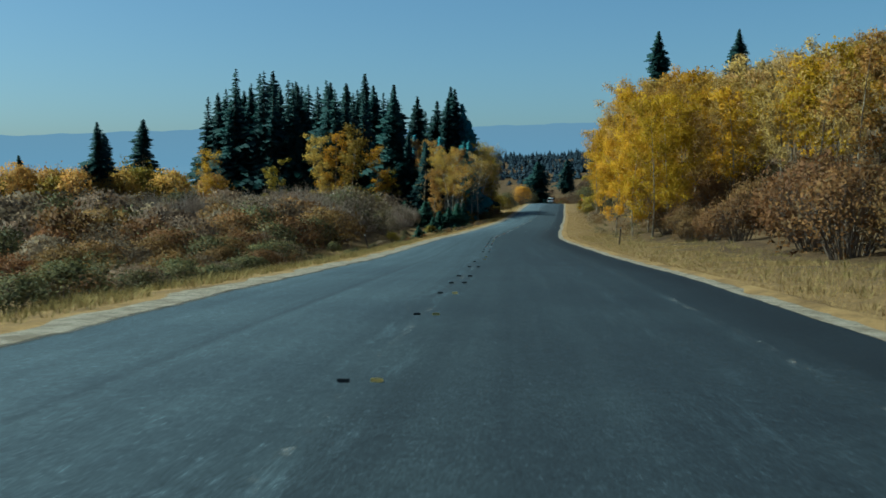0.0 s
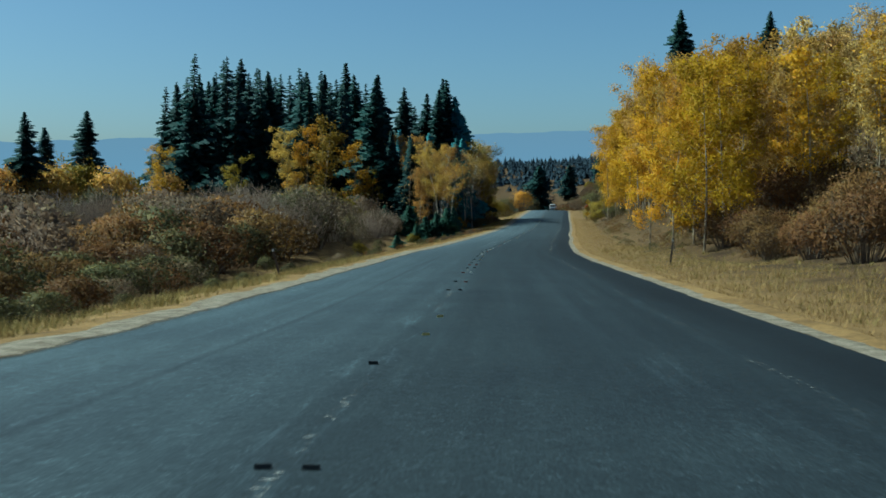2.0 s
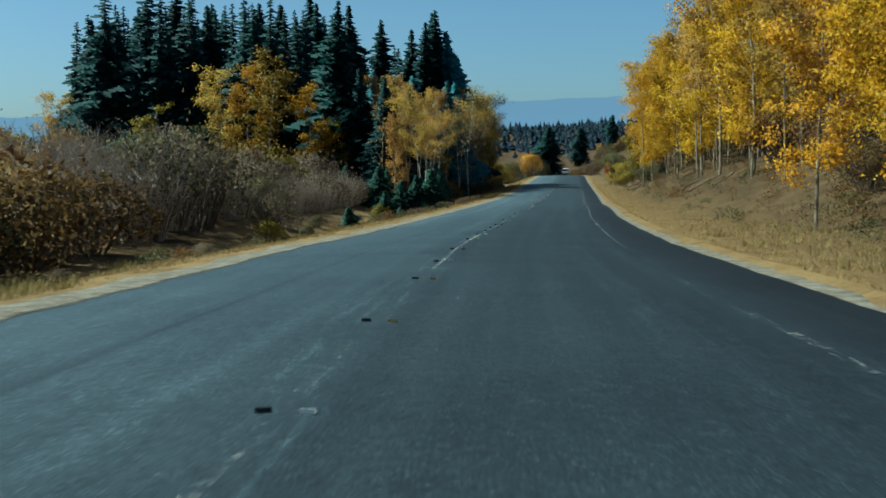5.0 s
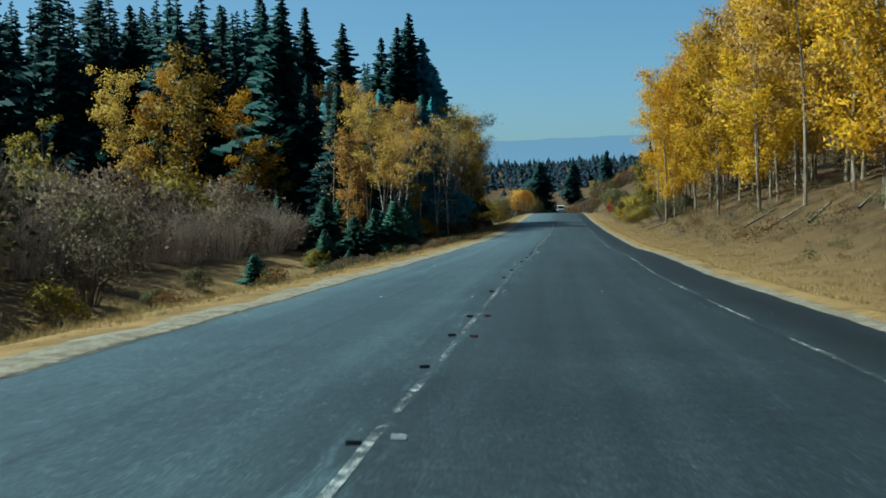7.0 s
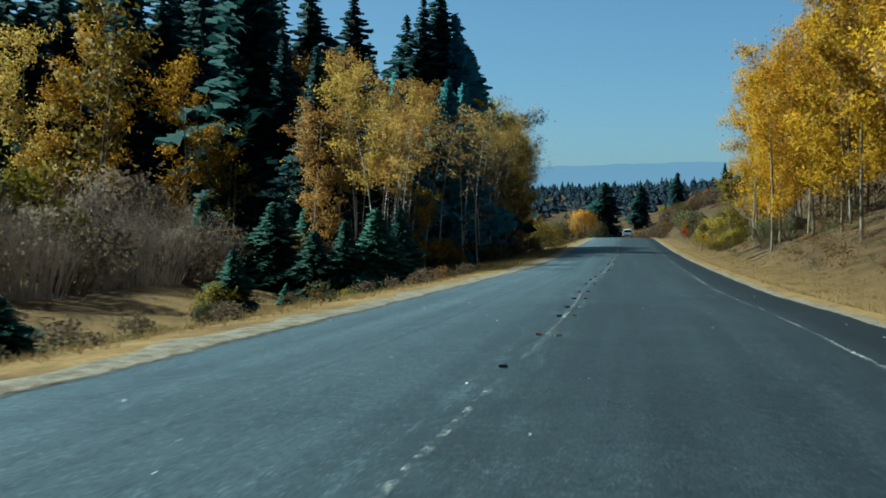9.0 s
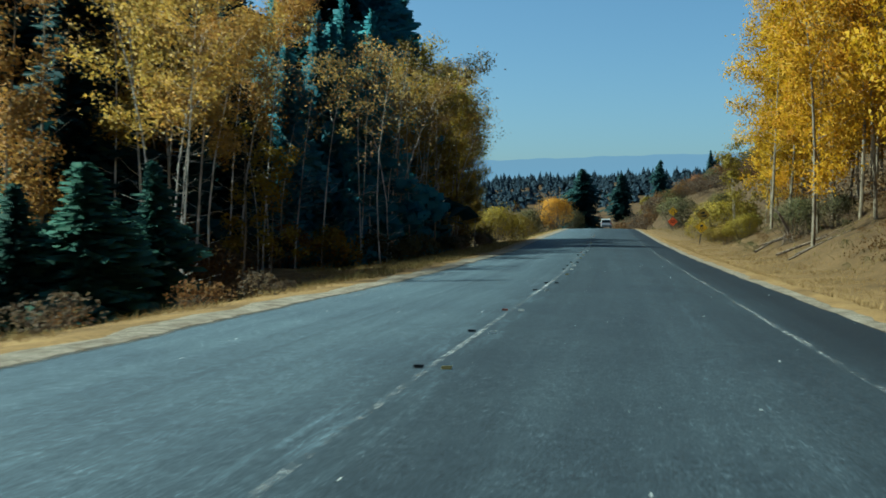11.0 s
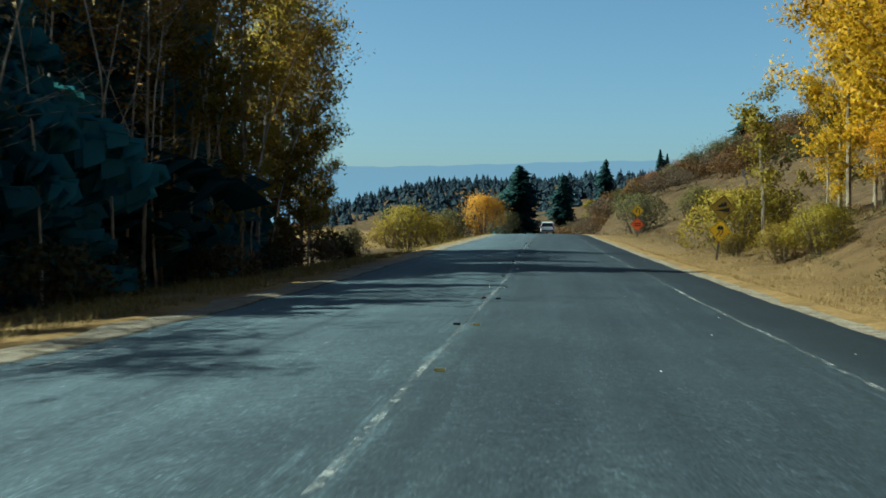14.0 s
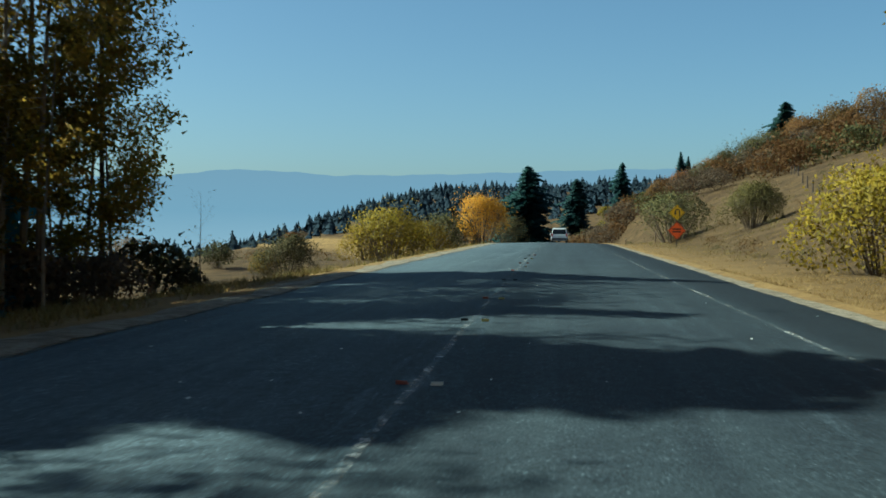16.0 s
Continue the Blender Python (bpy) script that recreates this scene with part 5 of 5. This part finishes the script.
# ---- the car on the crest ----
def loft(bm, sections):
    """Joins rings of equal point count into one closed skin."""
    rings = [[bm.verts.new(p) for p in r] for r in sections]
    n = len(rings[0])
    for a, b in zip(rings, rings[1:]):
        for k in range(n):
            bm.faces.new((a[k], a[(k + 1) % n], b[(k + 1) % n], b[k]))
    bm.faces.new(rings[0][::-1])
    bm.faces.new(rings[-1])
    bmesh.ops.recalc_face_normals(bm, faces=bm.faces)
    return bm


def suv():
    root = new("car")
    def ring(y, zs):
        return [(-w, y, z) for w, z in zs] + [(w, y, z) for w, z in reversed(zs)]
    low = [(0.80, 0.30), (0.93, 0.42), (0.96, 0.70), (0.94, 0.98)]
    body = loft(bmesh.new(), [ring(-2.35, [(w * 0.93, z) for w, z in low]), ring(-2.25, low), ring(0.8, low), ring(2.0, [(w * 0.97, z - 0.06 * (i > 1)) for i, (w, z) in enumerate(low)]),
                              ring(2.4, [(w * 0.86, z - 0.12 * (i > 1)) for i, (w, z) in enumerate(low)])])
    bmesh.ops.bevel(body, geom=body.edges[:], offset=0.035, segments=2, affect='EDGES')
    shell = part("body", body, CARWHITE, root)
    cabin = loft(bmesh.new(), [ring(-2.28, [(0.90, 0.97), (0.89, 1.00)]), ring(-2.08, [(0.91, 0.97), (0.74, 1.72)]), ring(0.05, [(0.91, 0.97), (0.74, 1.76)]),
                               ring(1.15, [(0.90, 0.97), (0.80, 1.02)])])
    bmesh.ops.bevel(cabin, geom=cabin.edges[:], offset=0.03, segments=2, affect='EDGES')
    part("cabin", cabin, CARWHITE, root)
    g = bmesh.new()
    vs = [g.verts.new(p) for p in ((-0.80, -2.30, 1.05), (0.80, -2.30, 1.05), (0.70, -2.15, 1.60), (-0.70, -2.15, 1.60))]
    g.faces.new(vs)
    bmesh.ops.solidify(g, geom=g.faces[:], thickness=0.02)
    part("rear_window", g, CARGLASS, root)
    for sx in (-1, 1):
        g = bmesh.new()
        g.faces.new([g.verts.new(p) for p in ((sx * 0.915, -1.95, 1.06), (sx * 0.915, 0.75, 1.06), (sx * 0.775, 0.05, 1.62), (sx * 0.765, -1.85, 1.60))])
        bmesh.ops.solidify(g, geom=g.faces[:], thickness=0.02)
        part("side_window", g, CARGLASS, root)
        part("tail_light", box(bmesh.new(), (0.16, 0.08, 0.36), (sx * 0.83, -2.33, 0.92), 0.02), REDLENS, root)
        part("mirror", box(bmesh.new(), (0.20, 0.12, 0.15), (sx * 1.04, 0.72, 1.08), 0.03), CARWHITE, root)
        for wy in (-1.42, 1.42):
            b = bmesh.new()
            bmesh.ops.create_cone(b, cap_ends=True, segments=24, radius1=0.36, radius2=0.36, depth=0.24, matrix=Matrix.Translation((sx * 0.84, wy, 0.36)) @ Matrix.Rotation(radians(90), 4, 'Y'))
            bmesh.ops.bevel(b, geom=b.edges[:], offset=0.02, segments=1, affect='EDGES')
            tyre = part("tyre", b, RUBBER, root)
            b = bmesh.new()
            bmesh.ops.create_cone(b, cap_ends=True, segments=18, radius1=0.22, radius2=0.19, depth=0.26, matrix=Matrix.Translation((sx * 0.845, wy, 0.36)) @ Matrix.Rotation(radians(90), 4, 'Y'))
            part("rim", b, STEEL, tyre)
    part("bumper", box(bmesh.new(), (1.72, 0.16, 0.24), (0, -2.38, 0.50), 0.04), plain("dark_grey_bumper", (0.05, 0.05, 0.055), 0.6), root)
    part("number_plate", box(bmesh.new(), (0.32, 0.02, 0.16), (0, -2.40, 0.80), 0.005), TAB_WHITE, root)
    part("roof_rail", box(bmesh.new(), (0.05, 1.7, 0.05), (-0.66, -0.95, 1.77), 0.01), STEEL, root)
    part("roof_rail", box(bmesh.new(), (0.05, 1.7, 0.05), (0.66, -0.95, 1.77), 0.01), STEEL, root)
    return tagged(root, "white sport utility car with dark rear window in the lane", "car")


car = suv()
cy = 336.0
car.matrix_basis = Matrix.Translation((float(road_x(cy)) + 0.3, cy, float(road_z(cy)) + 0.03)) @ Matrix.Rotation(radians(-6.5), 4, 'Z')


# ---- signs ----
def flat(pts, y, thick=0.004):
    """A flat shape in the sign's plane, from its outline."""
    bm = bmesh.new()
    bm.faces.new([bm.verts.new((x, y, z)) for x, z in pts])
    bmesh.ops.solidify(bm, geom=bm.faces[:], thickness=thick)
    bmesh.ops.recalc_face_normals(bm, faces=bm.faces)
    return bm


def band(points, width, y):
    """A bent band in the sign's plane."""
    bm = bmesh.new()
    rows = []
    for i, (x, z) in enumerate(points):
        x0, z0 = points[max(i - 1, 0)]
        x1, z1 = points[min(i + 1, len(points) - 1)]
        d = math.hypot(x1 - x0, z1 - z0)
        nx, nz = -(z1 - z0) / d * width / 2, (x1 - x0) / d * width / 2
        rows.append((bm.verts.new((x + nx, y, z + nz)), bm.verts.new((x - nx, y, z - nz))))
    for a, b in zip(rows, rows[1:]):
        bm.faces.new((a[0], a[1], b[1], b[0]))
    return bm


def diamond(parent, z, half, mat, drawing, label, y=-0.05):
    """A diamond plate with its black rim and the drawing on it."""
    bm = bmesh.new()
    c = half * 0.06
    bm.faces.new([bm.verts.new((px, y, z + pz)) for px, pz in ((-half + c, -c), (-half, 0), (-half + c, c), (-c, half - c), (0, half), (c, half - c), (half - c, c), (half, 0),
                                                             (half - c, -c), (c, -half + c), (0, -half), (-c, -half + c))])
    bmesh.ops.solidify(bm, geom=bm.faces[:], thickness=0.006)
    plate = part("sign_plate", bm, mat, parent, label)
    r = half * 0.90
    part("border", band([(0, z + r), (r, z), (0, z - r), (-r, z), (0, z + r)], half * 0.05, y - 0.006), SIGN_BLACK, plate)
    for name, bm in drawing(z, half, y - 0.008):
        part(name, bm, SIGN_BLACK, plate)
    for dz in (-0.35, 0.35):
        part("bolt", box(bmesh.new(), (0.03, 0.012, 0.03), (0, y - 0.008, z + dz * half), 0.004), STEEL, plate)
    return plate


def hairpin(z, h, y):
    arc = [(0.22 * h + 0.26 * h * math.cos(a) - 0.16 * h, z + 0.12 * h + 0.26 * h * math.sin(a)) for a in np.linspace(0, math.pi, 12)]
    yield "curve_symbol", band([(0.32 * h, z - 0.48 * h)] + arc + [(-0.20 * h, z - 0.08 * h)], 0.15 * h, y)
    yield "arrow_head", flat([(-0.38 * h, z - 0.04 * h), (-0.02 * h, z - 0.04 * h), (-0.20 * h, z - 0.34 * h)], y)


def worded(z, h, y):
    for dz, w in ((0.16, 0.95), (-0.14, 0.95)):
        yield "text_bar", flat([(-w * h / 2, z + dz * h - 0.08 * h), (w * h / 2, z + dz * h - 0.08 * h), (w * h / 2, z + dz * h + 0.08 * h), (-w * h / 2, z + dz * h + 0.08 * h)], y)


def downgrade(z, h, y):
    yield "slope_symbol", flat([(-0.55 * h, z - 0.28 * h), (0.52 * h, z - 0.28 * h), (0.52 * h, z + 0.06 * h)], y)
    yield "truck_symbol", flat([(-0.30 * h, z - 0.02 * h), (0.30 * h, z + 0.17 * h), (0.22 * h, z + 0.46 * h), (-0.14 * h, z + 0.34 * h), (-0.18 * h, z + 0.22 * h), (-0.36 * h, z + 0.14 * h)], y)


def slippery(z, h, y):
    yield "car_symbol", flat([(-0.26 * h, z + 0.10 * h), (0.26 * h, z + 0.10 * h), (0.26 * h, z + 0.28 * h), (0.15 * h, z + 0.44 * h), (-0.15 * h, z + 0.44 * h), (-0.26 * h, z + 0.28 * h)], y)
    for sx in (-0.14, 0.14):
        yield "skid_mark", band([(sx * h + 0.10 * h * math.sin(q * 5.5), z + 0.06 * h - 0.56 * h * q) for q in np.linspace(0, 1, 14)], 0.07 * h, y)


def sign_post(x, y, height, plates, label, lean=0.0):
    root = new("road_sign")
    base = ground_at(x, y)
    part("post", box(bmesh.new(), (0.09, 0.07, height + 0.3), (0, 0, height / 2 - 0.15), 0.008), POSTWOOD, root)
    for z, half, mat, drawing, lab in plates:
        diamond(root, z - base, half, mat, drawing, lab)
    root.matrix_basis = Matrix.Translation((x, y, base)) @ Matrix.Rotation(radians(-14), 4, 'Z') @ Matrix.Rotation(radians(lean), 4, 'Y')
    return tagged(root, label, "road sign", "diamond warning signs")


sign_post(31.0, 238.0, 2.9, [(-2.42, 0.62, SIGN_OCHRE, downgrade, "yellow diamond with a truck on a slope"), (-3.52, 0.55, SIGN_YELLOW, slippery, "yellow diamond with a skidding car")],
          "two yellow diamond warning signs on one leaning post", 6.0)
sign_post(39.6, 298.5, 3.4, [(-1.55, 0.66, SIGN_YELLOW, hairpin, "yellow diamond with a hairpin arrow"), (-3.0, 0.72, SIGN_ORANGE, worded, "orange-red diamond with two dark bars")],
          "yellow hairpin sign over an orange diamond on a post")


def marker_post(x, y, h, lean=0.0):
    root = new("marker_post")
    part("stake", box(bmesh.new(), (0.09, 0.03, h + 0.25), (0, 0, h / 2 - 0.12), 0.006), POSTWOOD, root)
    part("reflector", box(bmesh.new(), (0.08, 0.012, 0.10), (0, -0.022, h - 0.10), 0.004), TAB_WHITE, root, "small white reflector")
    root.matrix_basis = Matrix.Translation((x, y, ground_at(x, y))) @ Euler((0, radians(lean), 0)).to_matrix().to_4x4()
    return tagged(root, "thin dark roadside marker stake in dry grass", "post", "marker stakes")


for x, y, h, lean in ((13.0, 76.9, 1.3, 5), (46.5, 359, 1.3, 0), (44.5, 330, 1.2, 1), (9.3, 260.7, 1.7, 3), (-4.9, 68.8, 1.2, -14)):
    marker_post(x, y, h, lean)


def fence_post(x, y, h):
    root = new("fence_post")
    bm = bmesh.new()
    bmesh.ops.create_cone(bm, cap_ends=True, segments=8, radius1=0.09, radius2=0.075, depth=h + 0.3, matrix=Matrix.Translation((0, 0, h / 2 - 0.15)))
    part("stake", bm, POSTWOOD, root)
    root.matrix_basis = Matrix.Translation((x, y, ground_at(x, y)))
    return tagged(root, "weathered wooden fence post on the hillside", "post", "fence posts on the hill")


for i in range(7):
    fence_post(54.3 + 2.1 * i, 307 + 7.4 * i, 1.2)


# ---- fallen poles on the bank ----
def log(x0, y0, x1, y1, r):
    a, b = Vector((x0, y0, ground_at(x0, y0) + r)), Vector((x1, y1, ground_at(x1, y1) + r * 0.8))
    mid = (a + b) / 2
    ob = part("fallen_trunk", tube([a, a.lerp(b, 0.35) + Vector((0.05, 0, 0.04)), a.lerp(b, 0.7), b], [r * 0.8, r * 0.72, r * 0.6, r * 0.4], 8), LOGBARK)
    return tagged(ob, "grey fallen trunk lying on the cut bank", "log", "fallen trunks")


for q in ((24.5, 146, 27.5, 151, 0.10), (23.6, 150, 27.2, 154, 0.09), (25.8, 143, 28.2, 146.5, 0.08), (24.8, 158, 27.6, 160.5, 0.09), (29.5, 214, 32, 217, 0.08), (28.5, 205.5, 31.5, 206.2, 0.09)):
    log(*q)


def brush_pile(x, y, seed):
    """A broken leaning trunk over a fan of dead branches."""
    rng = np.random.default_rng(seed)
    root = new("brush_pile")
    part("leaning_trunk", tube([(0.5, 0.2, -0.1), (0.15, 0.0, 0.9), (-0.45, -0.1, 1.9), (-1.3, 0.1, 2.6)], [0.11, 0.10, 0.08, 0.05], 8), LOGBARK, root, "dark broken leaning trunk")
    for k in range(16):
        w = rng.uniform(2.2, 5.2)
        r = rng.uniform(0.9, 2.0)
        tip = (math.cos(w) * r * 1.1, math.sin(w) * r * 0.8, rng.uniform(-0.05, 0.15) - 0.12 * max(0, -math.cos(w) * r))
        start = (rng.normal(0.3, 0.2), rng.normal(0, 0.2), rng.uniform(0.25, 0.8))
        mid = tuple((a + b) / 2 + rng.normal(0, 0.08) for a, b in zip(start, tip))
        part("branch", tube([start, mid, tip], [0.035, 0.026, 0.012], 5), LOGBARK, root)
    root.matrix_basis = Matrix.Translation((x, y, ground_at(x, y)))
    return tagged(root, "dead leaning trunk with a fan of broken branches", "brush pile")


brush_pile(31.0, 212.6, 3)
for q in ((27.6, 200.2, 30.6, 202.4, 0.06), (28.4, 201.8, 31.6, 202.2, 0.05), (30.5, 206.8, 33.4, 209.0, 0.05)):
    log(*q)


# ---- things on the asphalt ----
def tab(mat, label):
    """A small folded plastic lane tab: foot and upright flap."""
    root = new("road_marker_tab")
    part("foot", box(bmesh.new(), (0.10, 0.06, 0.008), (0, 0, 0.004), 0.002), mat, root)
    part("flap", box(bmesh.new(), (0.10, 0.008, 0.028), (0, -0.025, 0.018), 0.002), mat, root)
    return tagged(root, label, "road marker", "lane tabs along the middle of the road")


kinds = [tab(TAB_YELLOW, "small yellow plastic lane tab"), tab(TAB_WHITE, "small white plastic lane tab"), tab(LEAF_RED, "small worn red-brown plastic lane tab"),
         tab(RUBBER, "small dark plastic lane tab")]
ty = 3.0
while ty < 262:
    ty += RNG.uniform(2.8, 6.4)
    for u, choice in ((-1.12, (0, 0, 1, 1, 2, 3)), (-1.40, (2, 3, 3, 3))):
        if RNG.random() < 0.12:
            continue
        m = kinds[int(RNG.choice(choice))]
        copy_thing(m, Matrix.Translation((float(road_x(ty)) + u, ty + RNG.uniform(-0.1, 0.1), float(road_z(ty)) + 0.036)) @ Matrix.Rotation(RNG.normal(0, 0.12), 4, 'Z'))
retire(kinds)

chips = []
crng = np.random.default_rng(9)
for i in range(270):
    y = crng.uniform(105, 262)
    u = crng.uniform(-5.6, 4.4)
    c = np.array([float(road_x(y)) + u, y, float(road_z(y)) + 0.045])
    a = crng.uniform(0, 6.28)
    p, q = np.array([math.cos(a), math.sin(a), 0.15]) * crng.uniform(0.010, 0.028), np.array([-math.sin(a), math.cos(a), 0.1]) * crng.uniform(0.008, 0.017)
    chips.append([c - p, c - q, c + p, c + q])
tagged(quads_mesh("road_litter", np.array(chips), TAB_WHITE), "pale leaf scraps and stone chips on the asphalt", "litter", kind="stuff")
